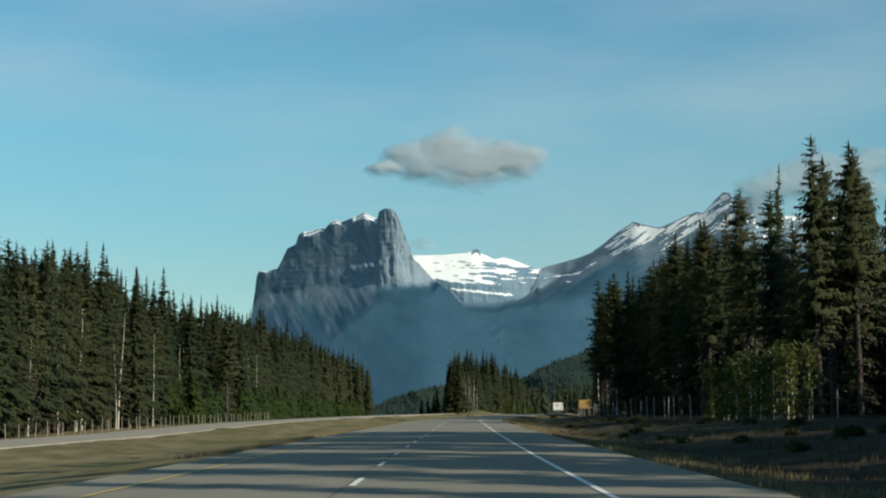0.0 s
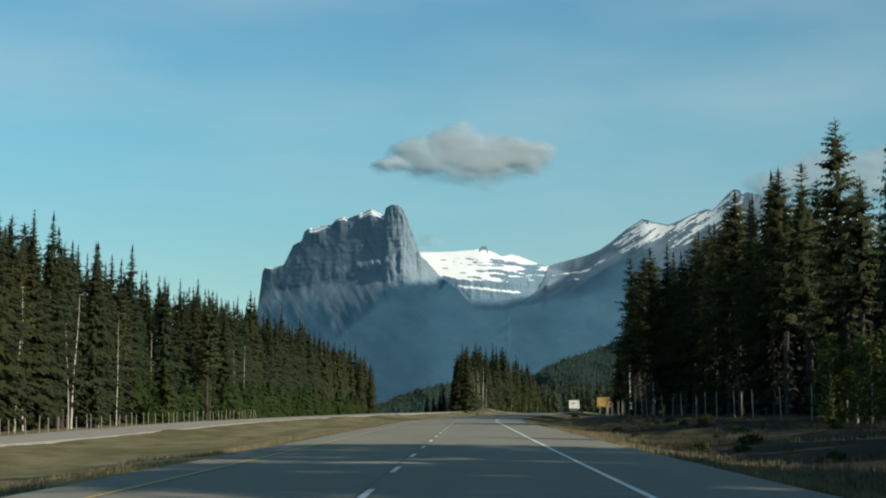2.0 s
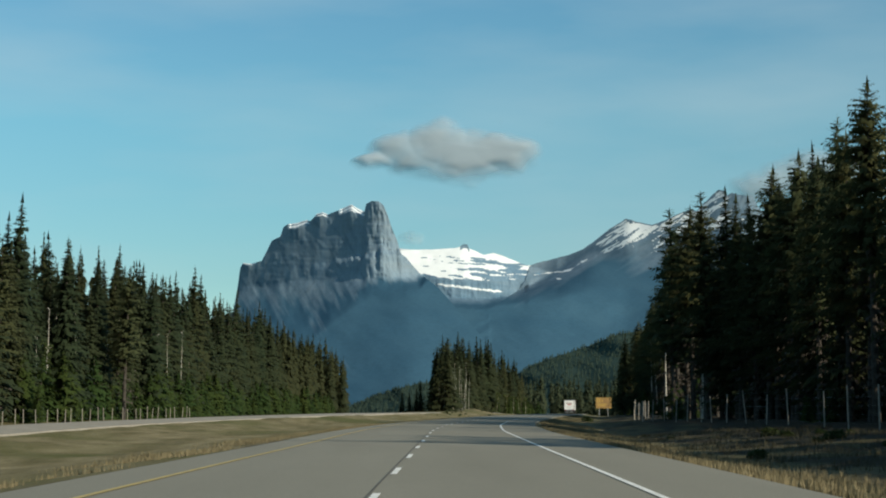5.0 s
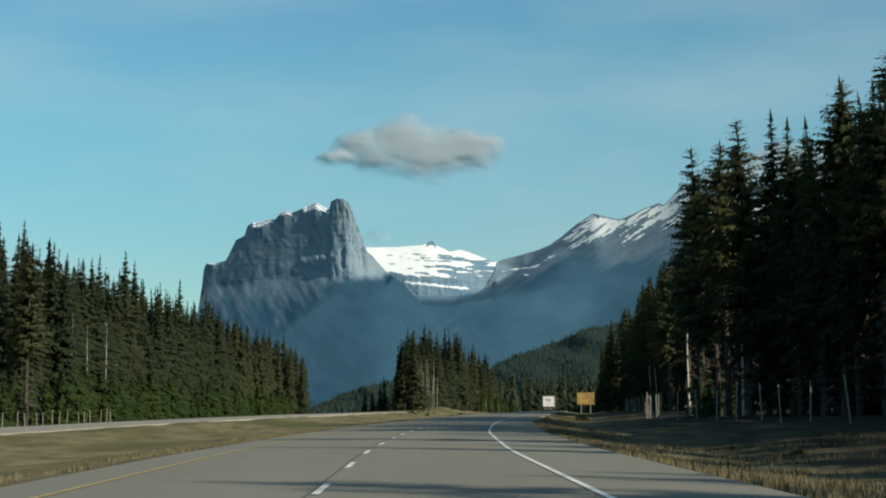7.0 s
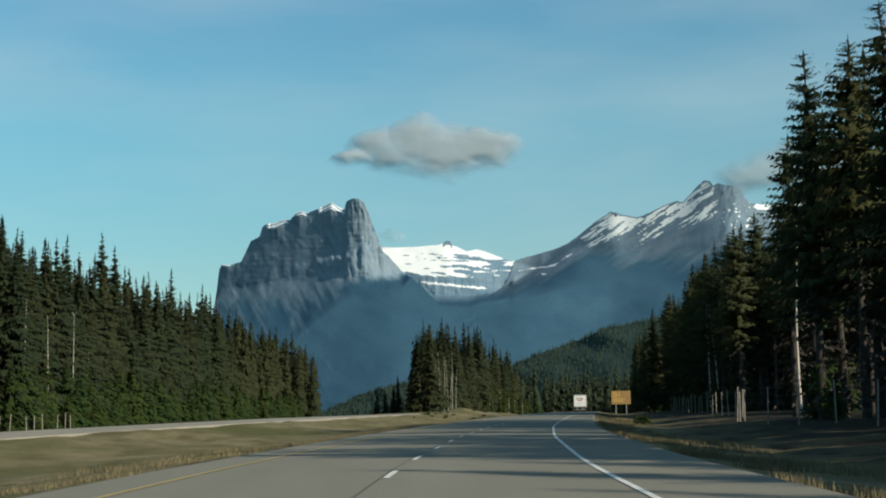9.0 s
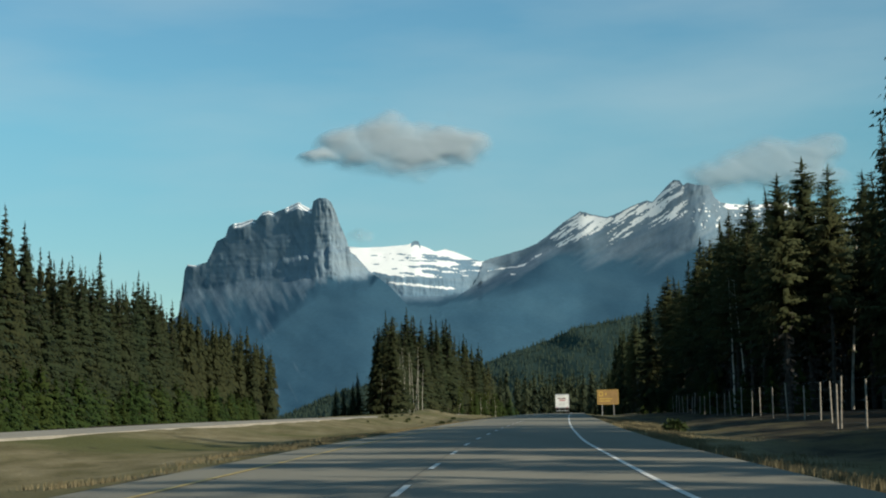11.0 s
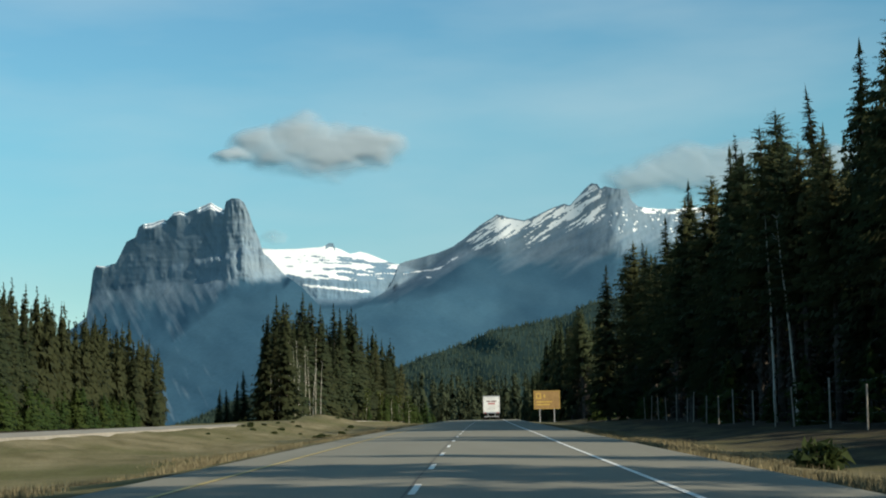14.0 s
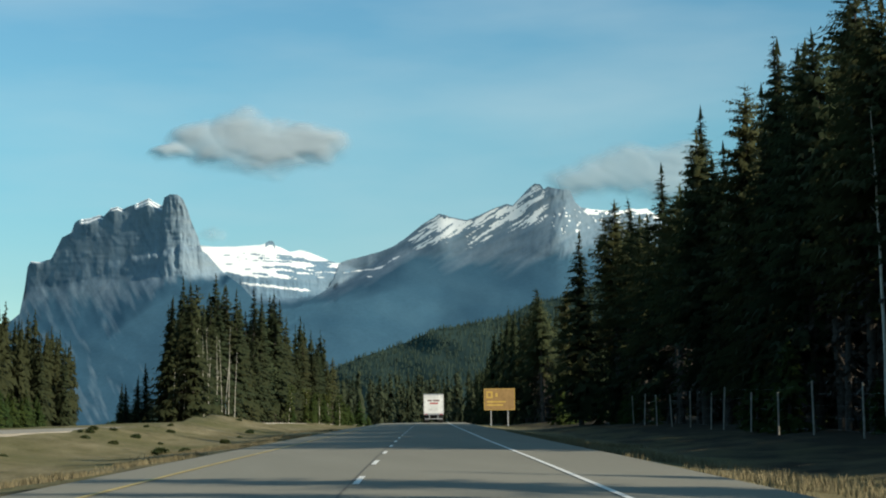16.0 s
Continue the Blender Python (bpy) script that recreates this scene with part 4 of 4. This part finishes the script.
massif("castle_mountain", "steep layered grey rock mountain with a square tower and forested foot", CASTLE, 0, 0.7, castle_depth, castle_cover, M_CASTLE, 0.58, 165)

BOWL = ((-19.5, 112), (-4.5, 113.9), (2, 113.1), (16.3, 113.3), (27.1, 114.2), (31.7, 114.5), (32.8, 115), (34.4, 116), (35.7, 116.9), (38.2, 116.8), (39.2, 114.1), (43.2, 112.6), (48.5, 110), (55, 111.4), (60, 109.9), (66.4, 107.3), (72.4, 104.7), (84, 102), (100, 96), (130, 70))


def bowl_cliff(a):
    return line(a, ((-10, 100), (7, 98), (20, 95.6), (37, 93.6), (62, 94.2), (90, 95))) + 1.8 * (fbm(a / 4, a * 0 + 2, 3, 33) - 0.5)


def bowl_depth(a, b, drop):
    y = 4922 - 5.5 * np.clip(bend(a, BOWL, 14) - b, 0, 200) - 5 * (fbm(a / 30, (b + 0.10 * a) / 2.2, 4, 9) - 0.5) - 16 * (fbm(a / 16, b / 12, 3, 19) - 0.5)
    below = np.clip(bowl_cliff(a) - b, 0, 30)
    y = y + 4.6 * np.minimum(below, 15) - 7 * (ridged(a / 4, b / 9, 4, 8) - 0.6) * np.clip(below / 2, 0, 1)
    trees = bend(a, ((0, 85), (27, 80), (50, 79), (70, 82), (95, 90)), 8)
    lean = np.clip((trees - b) / 6 + 0.4, 0, 1)
    return y * (1 - lean) + np.minimum(wooded_slope(a, b) + line(a, ((0, 190), (52, 190), (68, 228), (84, 235), (112, 540))), y) * lean


def bowl_cover(a, b, drop):
    layer = fbm(a / 11 + 2, (b + 0.06 * a + 1.2 * fbm(a / 9, a * 0, 2, 2)) / 1.25, 4, 6)
    bare = np.clip((113 - b) / 24, 0, 1) * 0.34 + line(a, ((0, 0), (38, 0.02), (52, 0.13), (84, 0.17))) * np.clip((drop - 1.0) / 3, 0, 1)
    sheet = np.clip((0.83 - layer - bare) / 0.16 + 0.15, 0, 1) * np.clip((b - bowl_cliff(a)) / 0.8 + 0.5, 0, 1)
    strip = line(a, ((14, 92), (20, 91), (40, 88.6), (58.8, 86.6), (75, 85.5))) + 1.1 * (fbm(a / 2.2, a * 0, 3, 61) - 0.5)
    second = band(b, strip - 0.7, strip + 0.6, 0.7) * band(a, 19, 61, 4) * (0.35 + 1.2 * fbm(a / 3, b / 2, 3, 62))
    knob = 1 - band(a, 33.4, 39.4, 1) * np.clip((3.0 - drop) / 0.6, 0, 1)
    return np.maximum(sheet * knob, second), np.clip((81 - b + 5 * (fbm(a / 6, b / 8, 3, 23) - 0.5)) / 5 + 0.5, 0, 1)


M_BOWL = mountain_material("hazed_bowl_rock", (0.120, 0.205, 0.285), (0.160, 0.240, 0.310), HAZED_WOOD_A, HAZED_WOOD_B)
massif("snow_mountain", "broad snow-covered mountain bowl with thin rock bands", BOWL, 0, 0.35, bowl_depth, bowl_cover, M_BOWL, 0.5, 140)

RIDGE = ((-20, 22), (1.1, 40.2), (37, 64.6), (51.5, 74.5), (62.3, 81.5), (71.4, 88), (75.1, 93.6), (77, 99), (78.9, 103.7), (82.5, 104.9), (91.5, 107.1), (103.7, 110.6), (112.7, 114.2), (121.7, 120.6), (129, 126.7), (136.2, 131.4), (140.2, 134), (144.1, 133.2), (148.7, 131.9), (157.7, 130.3), (162, 131.7),
         (170.4, 135.6), (177.7, 138.7), (183.1, 140.5), (186.7, 139.4), (192.3, 145.5), (197.2, 150.5), (200.9, 153.7), (204.5, 152.9), (206.6, 150), (209.5, 151.8), (214.2, 150.3), (218.9, 149.9), (223.3, 150.1), (224.8, 146), (226.6, 142), (230.1, 138.7), (236, 137.4), (256.3, 136.9), (262, 138.2), (267.3, 137.6), (272.8, 138.3), (278.2, 134.5), (293, 131), (350, 120))


def ridge_trees(a):
    return bend(a, ((0, 80), (70, 82), (95, 91), (118, 101), (140, 100), (175, 96), (215, 104), (260, 104), (410, 95)), 12)


def ridge_depth(a, b, drop):
    y = bend(a, ((-20, 4915), (78, 4915), (90, 4908), (100, 4893), (136, 4805), (142, 4790), (150, 4780), (165, 4748), (190, 4698), (214, 4640), (221, 4632), (230, 4660), (240, 4695), (300, 4800), (410, 4900)), 4)
    y = y - 1.4 * np.clip(bend(a, RIDGE, 16) - b, 0, 200)
    join = np.clip((a - 78) / 18, 0, 1)                      # grows out of the snow bowl's right-hand side
    y = y * join + np.minimum(bowl_depth(a, b, drop) - 5, 4915) * (1 - join)
    across = b - a / 1.9                                     # constant along the strata, which climb to the north-east
    y = y - 9 * (fbm(across / 3.5, (a + b) / 50, 4, 15) - 0.5) - 22 * (fbm(a / 26 - b / 18, b / 30, 3, 16) - 0.5)
    east = np.clip((a - 207) / 9, 0, 1)
    y = y - 14 * east * (ridged((a - 0.3 * b) / 5.5, b / 22, 4, 17) - 0.6)
    y = y - 18 * band(a, 84, 104, 16) * np.clip((line(a, ((78, 97.5), (95, 98.5), (106, 101))) - b) / 1.5, 0, 1)
    lean = np.clip((ridge_trees(a) - b) / line(a, ((70, 9), (112, 26))) + 0.5, 0, 1)
    lean = lean * lean * (3 - 2 * lean)
    y = y * (1 - lean) + np.minimum(wooded_slope(a, b) + bend(a, ((0, 184), (84, 184), (140, 250), (215, 120), (300, 260)), 8), y) * lean
    return np.minimum(y, bowl_depth(a, b, drop) - 5 + 0.5 * np.clip(a - 78, 0, 400) ** 2)


def ridge_cover(a, b, drop):
    steep = 1.65
    across = b - a / steep + 2.0 * fbm(a / 30, b / 30, 2, 40)
    along = a + b / steep
    streak = fbm(across / 2.0, along / 22, 4, 41) * 0.5 + 0.5 * fbm(across / 0.85, along / 9, 3, 43)
    high = b - line(a, ((78, 104), (110, 112), (122, 112), (140, 111), (165, 113), (200, 126), (214, 131), (235, 124), (410, 100)))
    snow = np.clip((streak - 0.628 + 0.010 * np.clip(high, -30, 14)) / 0.10 + 0.5, 0, 1) * np.clip(high / 6 + 0.5, 0, 1)
    horn = np.exp(-((a - 141.5) / 4.2) ** 2 - ((b - 130.2) / 2.6) ** 2) + np.exp(-((b - 118.5 - (a - 129) * 0.62) / 1.3) ** 2 - ((a - 129) / 8.0) ** 2)
    snow = np.maximum(snow * (1 - 0.7 * np.exp(-((drop - 0.3) / 0.8) ** 2)), np.clip(1.1 * horn - 0.35, 0, 1))
    east = np.clip((a - 205) / 8, 0, 1)
    dots = np.clip((fbm(a / 1.7, (b - 0.3 * a) / 1.0, 3, 47) - 0.70) / 0.06, 0, 1) * band(b, 121, 140, 5)
    snow = snow * (1 - east) + dots * east
    rim = line(a, ((78, 97.5), (88, 98.3), (100, 99.8), (104, 100.7), (112, 106), (118, 109)))
    bluff = band(b, rim - 0.55, rim + 0.5, 0.6) * band(a, 81, 116, 3) * (0.1 + 1.3 * fbm(a / 3, b, 2, 51)) + 0.8 * band(a, 88, 101, 8) * band(b, 94.4, 95.6, 1.2) * np.clip((fbm(a / 2.2, b / 0.8, 3, 52) - 0.40) / 0.2, 0, 1)
    far_cap = band(a, 232, 285, 6) * np.clip((3.5 - drop) / 1.5 + 0.3, 0, 1) * np.clip((fbm(a / 4, b / 2, 3, 54) - 0.36) / 0.1, 0, 1)
    wood = np.clip((ridge_trees(a) + 7 - b + 22 * (fbm(across / 5, along / 34, 4, 25) - 0.5)) / 14 + 0.5, 0, 1)
    return np.clip(np.maximum(np.maximum(snow, bluff), far_cap), 0, 1), wood * np.clip(1 - bluff, 0, 1)


M_RIDGE = mountain_material("hazed_ridge_rock", (0.122, 0.187, 0.248), (0.158, 0.220, 0.276), HAZED_WOOD_A, HAZED_WOOD_B, 28)
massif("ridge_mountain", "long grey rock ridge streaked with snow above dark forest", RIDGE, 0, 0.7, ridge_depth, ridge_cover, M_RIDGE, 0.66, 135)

HILL = ((-90, 1), (-60, 4), (-42, 10), (-20, 20), (0, 26), (25, 30), (60, 31), (72, 34.5), (80, 40), (101, 47.3), (118, 52.8), (135, 60), (158, 64), (178, 67.5), (191, 75), (211, 79), (300, 112), (520, 140))


def hill_depth(a, b, drop):
    return 2240 - 14 * drop + 160 * (fbm(a / 40, b / 22, 3, 91) - 0.5)


def all_wood(a, b, drop):
    return np.zeros_like(a), np.ones_like(a)


# slope colours with the same distance haze painted in
HAZED_HILL_A, HAZED_HILL_B = (0.030, 0.053, 0.050), (0.044, 0.071, 0.060)
massif("forested_hill", "low conifer-covered hill in front of the mountains", HILL, 0, 0.5, hill_depth, all_wood, mountain_material("haze_tinted_hill_slope", HAZED_HILL_A, HAZED_HILL_B, HAZED_HILL_A, HAZED_HILL_B), 2.5, 50)
g10 = np.random.default_rng(17)
ha = g10.uniform(-85, 270, 7600)
hb = line(ha, HILL) * (1 - g10.uniform(0, 1, len(ha)) ** 1.5)
hy = hill_depth(ha, hb, line(ha, HILL) - hb)
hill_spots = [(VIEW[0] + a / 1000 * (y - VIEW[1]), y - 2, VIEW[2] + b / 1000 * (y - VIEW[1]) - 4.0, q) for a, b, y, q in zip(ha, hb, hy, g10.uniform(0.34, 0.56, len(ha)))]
hill_crown = joined([tube((0, 0, 1.5 + i * 4.2), (0.2 * i, 0, 8.5 + i * 4.6), 3.4 - 0.8 * i, 0.3, 4) for i in range(3)])
hill_tree = [(tube((0, 0, 0), (0, 0, 3), 0.2, 0.2, 3), None, (hill_crown[0], *outward(*hill_crown, 0.06)))]
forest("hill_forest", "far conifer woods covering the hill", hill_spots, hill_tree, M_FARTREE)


# ---- clouds ----
def cloud_material(name, tint):
    m, nt, p, co = material(name, 1.0, 0.0)
    p.inputs["Base Color"].default_value = (*tint, 1)
    att = nt.nodes.new("ShaderNodeAttribute")
    att.attribute_name = "vapour"
    clear = nt.nodes.new("ShaderNodeBsdfTransparent")
    tr = nt.nodes.new("ShaderNodeBsdfTranslucent")
    tr.inputs["Color"].default_value = (*tint, 1)
    body = nt.nodes.new("ShaderNodeMixShader")
    body.inputs[0].default_value = 0.25
    nt.links.new(p.outputs[0], body.inputs[1])
    nt.links.new(tr.outputs[0], body.inputs[2])
    sh = nt.nodes.new("ShaderNodeMixShader")
    nt.links.new(att.outputs["Fac"], sh.inputs[0])
    nt.links.new(clear.outputs[0], sh.inputs[1])
    nt.links.new(body.outputs[0], sh.inputs[2])
    nt.links.new(sh.outputs[0], nt.nodes["Material Output"].inputs["Surface"])
    return m


# the clouds' shade is put into this grey-blue tint; the wisp stays white
M_CLOUD = cloud_material("shade_grey_vapour", (0.37, 0.425, 0.475))
M_WISP = cloud_material("bright_vapour", (0.85, 0.85, 0.85))


def cloud(name, label, centre, half, lobes, seed, thick=1.0, cols=120, rows=64, mat=M_CLOUD):
    """A bank of vapour: lobes (x, z, rx, rz) in units of half, bulging forward, thinning out at its edges."""
    gx, gz = np.meshgrid(np.linspace(-1.35, 1.35, cols), np.linspace(-1.4, 1.4, rows))
    wx = gx + 0.26 * (fbm(gx * 2.2 + 9, gz * 1.6, 3, seed) - 0.5)
    wz = gz + 0.40 * (fbm(gx * 2.2, gz * 1.6 + 5, 3, seed + 3) - 0.5)
    d = np.zeros_like(gx)
    for x, z, rx, rz in lobes:
        e = np.clip(1 - ((wx - x) / rx) ** 2 - ((wz - z) / rz) ** 2, 0, 1)
        d = 1 - (1 - d) * (1 - 0.8 * e)
    grain = fbm(gx * 3.5, gz * 2.2, 5, seed + 5)
    bulge = np.sqrt(np.clip(d + 0.03, 0, 1)) * (0.9 + 0.10 * fbm(gx * 2, gz * 1.5, 3, seed + 5))
    dens = np.clip((d + 0.42 * (grain - 0.58)) / 0.9, 0, 1)
    dens = dens * dens * (3 - 2 * dens) * thick
    v = np.stack([gx * half[0], -bulge * half[1] * 0.70, gz * half[1]], -1).reshape(-1, 3)
    me = mesh_of(name, v, grid_faces(rows, cols), mat, True)
    me.attributes.new("vapour", "FLOAT", "POINT").data.foreach_set("value", dens.ravel().astype(np.float32))
    ob = tagged(new(name, me), label, "cloud", kind="structure")
    ob.location = centre
    return ob


cloud("cloud", "small grey cumulus cloud with a white crown over the mountain", (134, 4700, 795), (246, 108), ((-0.55, 0.05, 0.45, 0.66), (-0.16, 0.42, 0.36, 0.72), (0.22, 0.12, 0.62, 0.70), (0.70, 0.10, 0.42, 0.62), (0.1, -0.36, 0.78, 0.58), (-0.95, -0.3, 0.28, 0.2)), 31, 0.92)
cloud("cloud", "pale cloud bank rising behind the rocky peak", (1225, 4930, 765), (270, 130), ((-0.55, -0.35, 0.42, 0.5), (-0.2, -0.05, 0.5, 0.55), (0.2, 0.2, 0.5, 0.55), (0.6, 0.42, 0.38, 0.48), (0.35, -0.25, 0.7, 0.5)), 37, 0.66)
cloud("cloud", "small pale cloud above the far end of the ridge", (1690, 4925, 795), (140, 78), ((-0.3, 0, 0.6, 0.6), (0.3, 0.25, 0.6, 0.6), (0.1, -0.3, 0.7, 0.5)), 47, 0.75, 110, 60)
cloud("cloud", "faint wisp of cloud beside the rock tower", (12, 4945, 578), (58, 34), ((0, 0, 0.9, 0.8),), 41, 0.30, 60, 40, M_WISP)


# ---- sign and truck ----
def road_sign():
    x, y = 58.7, 552.0
    base = tagged(new("road_sign"), "large amber rectangular highway sign on two grey steel posts", "sign")
    gz = float(ground_z(x, y))
    base.location = (x, y, gz)
    lo, hi = 7.75 - gz, 10.78 - gz
    panel = boxed("panel", -2.2, -0.03, lo, 2.2, 0.03, hi, M_SIGN, base, 0.02)
    for a in ((-2.17, lo + 0.03, 2.17, lo + 0.09), (-2.17, hi - 0.09, 2.17, hi - 0.03), (-2.17, lo + 0.095, -2.11, hi - 0.095), (2.11, lo + 0.095, 2.17, hi - 0.095)):
        boxed("border", a[0], -0.038, a[1], a[2], -0.031, a[3], M_SIGN_EDGE, panel)
    boxed("symbol_plate", -1.85, -0.045, hi - 1.35, -0.95, -0.031, hi - 0.4, M_SIGN_EDGE, panel, 0.005, "bright yellow square plate")
    boxed("symbol", -1.62, -0.053, hi - 1.15, -1.18, -0.046, hi - 0.6, M_SIGN, panel)
    boxed("arrow", -0.55, -0.04, hi - 1.15, -0.25, -0.031, hi - 0.65, M_SIGN_EDGE, panel)
    for k, (w0, w1) in enumerate(((-1.8, 0.9), (-1.8, 0.5))):
        boxed("text_bar", w0, -0.038, hi - 1.95 - 0.45 * k, w1, -0.031, hi - 1.75 - 0.45 * k, M_SIGN_EDGE, panel)
    for px in (-1.2, 1.2):
        boxed("post", px - 0.065, 0.031, -0.4, px + 0.065, 0.17, hi - 0.2, M_STEEL, base, 0.01)
    return base


def wheel(parent, x, y, r=0.51, w=0.28):
    tyre = bmesh.new()
    prof = [(r - 0.2, -w / 2), (r - 0.04, -w / 2), (r, -w / 2 + 0.05), (r, w / 2 - 0.05), (r - 0.04, w / 2), (r - 0.2, w / 2)]
    rings = []
    for k in range(24):
        a = 2 * math.pi * k / 24
        rings.append([tyre.verts.new((h, q * math.cos(a), q * math.sin(a))) for q, h in prof])
    for k in range(24):
        for i in range(len(prof)):
            j = (i + 1) % len(prof)
            tyre.faces.new((rings[k][i], rings[k][j], rings[(k + 1) % 24][j], rings[(k + 1) % 24][i]))
    hub = new("wheel")
    hub.parent, hub.location = parent, (x, y, r)
    part("tyre", tyre, M_BLACK, hub, "", True)
    rim = bmesh.new()
    bmesh.ops.create_cone(rim, segments=20, radius1=r - 0.2, radius2=r - 0.24, depth=w * 0.8, cap_ends=True, matrix=Matrix.Rotation(math.pi / 2, 4, "Y"))
    part("rim", rim, M_TRUCK_GREY, hub, "dull aluminium rim")
    return hub


def semi_truck():
    base = tagged(new("semi_trailer_truck"), "white box semi-trailer truck with rear doors, standing in the driving lane", "truck")
    y0 = 540.0
    slope = math.atan2(float(road_x(y0 + 8) - road_x(y0)), 8)
    base.location = (float(road_x(y0)) + 1.85, y0, float(road_z(y0)) + 0.02)
    base.rotation_euler = (0.009, 0, -slope)
    box_part = boxed("trailer_box", -1.29, 0.06, 1.15, 1.29, 14.2, 3.72, M_TRUCK, base, 0.03)
    for k in range(13):
        for sx in (-1.295, 1.295):
            boxed("side_rib", min(sx, sx * 1.008), 0.6 + k * 1.05, 1.2, max(sx, sx * 1.008), 0.66 + k * 1.05, 3.66, M_TRUCK_GREY, box_part)
    rear = boxed("rear_frame", -1.3, 0.0, 1.02, 1.3, 0.055, 1.2, M_TRUCK_GREY, base, 0.01)
    boxed("header", -1.3, 0.0, 3.60, 1.3, 0.055, 3.75, M_TRUCK_GREY, rear, 0.01)
    for sx in (-1, 1):
        boxed("corner_post", min(1.2 * sx, 1.3 * sx), 0.0, 1.205, max(1.2 * sx, 1.3 * sx), 0.055, 3.595, M_TRUCK, rear, 0.01)
        door = boxed("rear_door", min(0.012 * sx, 1.195 * sx), 0.012, 1.21, max(0.012 * sx, 1.195 * sx), 0.055, 3.59, M_TRUCK, base, 0.008)
        for px in (0.22, 0.62):
            part("lock_rod", _rod((px * sx, -0.012, 1.25), (px * sx, -0.012, 3.56), 0.014), M_TRUCK, door)
        boxed("lock_handle", min(0.22 * sx, 0.6 * sx), -0.022, 1.72, max(0.22 * sx, 0.6 * sx), 0.010, 1.77, M_STEEL, door)
        for hz in (1.4, 2.0, 2.65, 3.3):
            boxed("hinge", min(1.1 * sx, 1.24 * sx), -0.014, hz, max(1.1 * sx, 1.24 * sx), -0.002, hz + 0.09, M_STEEL, door)
        boxed("tail_light", min(0.85 * sx, 1.15 * sx), -0.02, 1.05, max(0.85 * sx, 1.15 * sx), -0.001, 1.15, M_RED, base, 0.006, "red rear light")
        boxed("mud_flap", min(0.62 * sx, 1.22 * sx), 0.62, 0.22, max(0.62 * sx, 1.22 * sx), 0.65, 1.02, M_BLACK, base, 0.0, "black rubber mud flap")
        boxed("guard_strut", min(0.5 * sx, 0.6 * sx), 0.05, 0.55, max(0.5 * sx, 0.6 * sx), 0.15, 1.02, M_STEEL, base)
        boxed("landing_leg", min(0.75 * sx, 0.9 * sx), 10.6, 0.35, max(0.75 * sx, 0.9 * sx), 10.75, 1.15, M_STEEL, base)
        for yy in (1.4, 2.75, 13.2, 14.55):
            wheel(base, 1.1 * sx, yy)
            wheel(base, 0.78 * sx, yy)
        wheel(base, 1.08 * sx, 18.6)
        boxed("mirror", min(1.35 * sx, 1.5 * sx), 17.4, 2.3, max(1.35 * sx, 1.5 * sx), 17.5, 2.9, M_BLACK, base, 0.02)
        part("exhaust_stack", _rod((1.0 * sx, 15.6, 1.0), (1.0 * sx, 15.6, 3.8), 0.08), M_STEEL, base)
    for k, (a, b, z, m) in enumerate(((-0.78, -0.22, 2.78, M_LETTER), (-0.08, 0.78, 2.78, M_LETTER), (-0.5, 0.55, 2.42, M_RED))):
        boxed("lettering", a, 0.006, z, b, 0.0115, z + 0.2, m, base)
    boxed("rear_guard", -1.15, 0.05, 0.45, 1.15, 0.15, 0.56, M_STEEL, base, 0.01)
    boxed("chassis", -0.5, 0.7, 0.75, 0.5, 15.5, 1.1, M_BLACK, base)
    boxed("tractor_frame", -0.45, 15.55, 0.6, 0.45, 19.4, 0.95, M_BLACK, base)
    boxed("cab", -1.2, 16.0, 0.96, 1.2, 18.2, 3.0, M_TRUCK, base, 0.12)
    boxed("roof_fairing", -1.15, 16.0, 3.005, 1.15, 17.4, 3.6, M_TRUCK, base, 0.2)
    boxed("hood", -0.95, 18.205, 0.96, 0.95, 19.6, 1.9, M_TRUCK, base, 0.15)
    return base


def _rod(a, b, r):
    bm = bmesh.new()
    v, f = tube(a, b, r, r, 8)
    vs = [bm.verts.new(p) for p in v]
    for t in f:
        bm.faces.new([vs[i] for i in t])
    return bm


road_sign()
semi_truck()
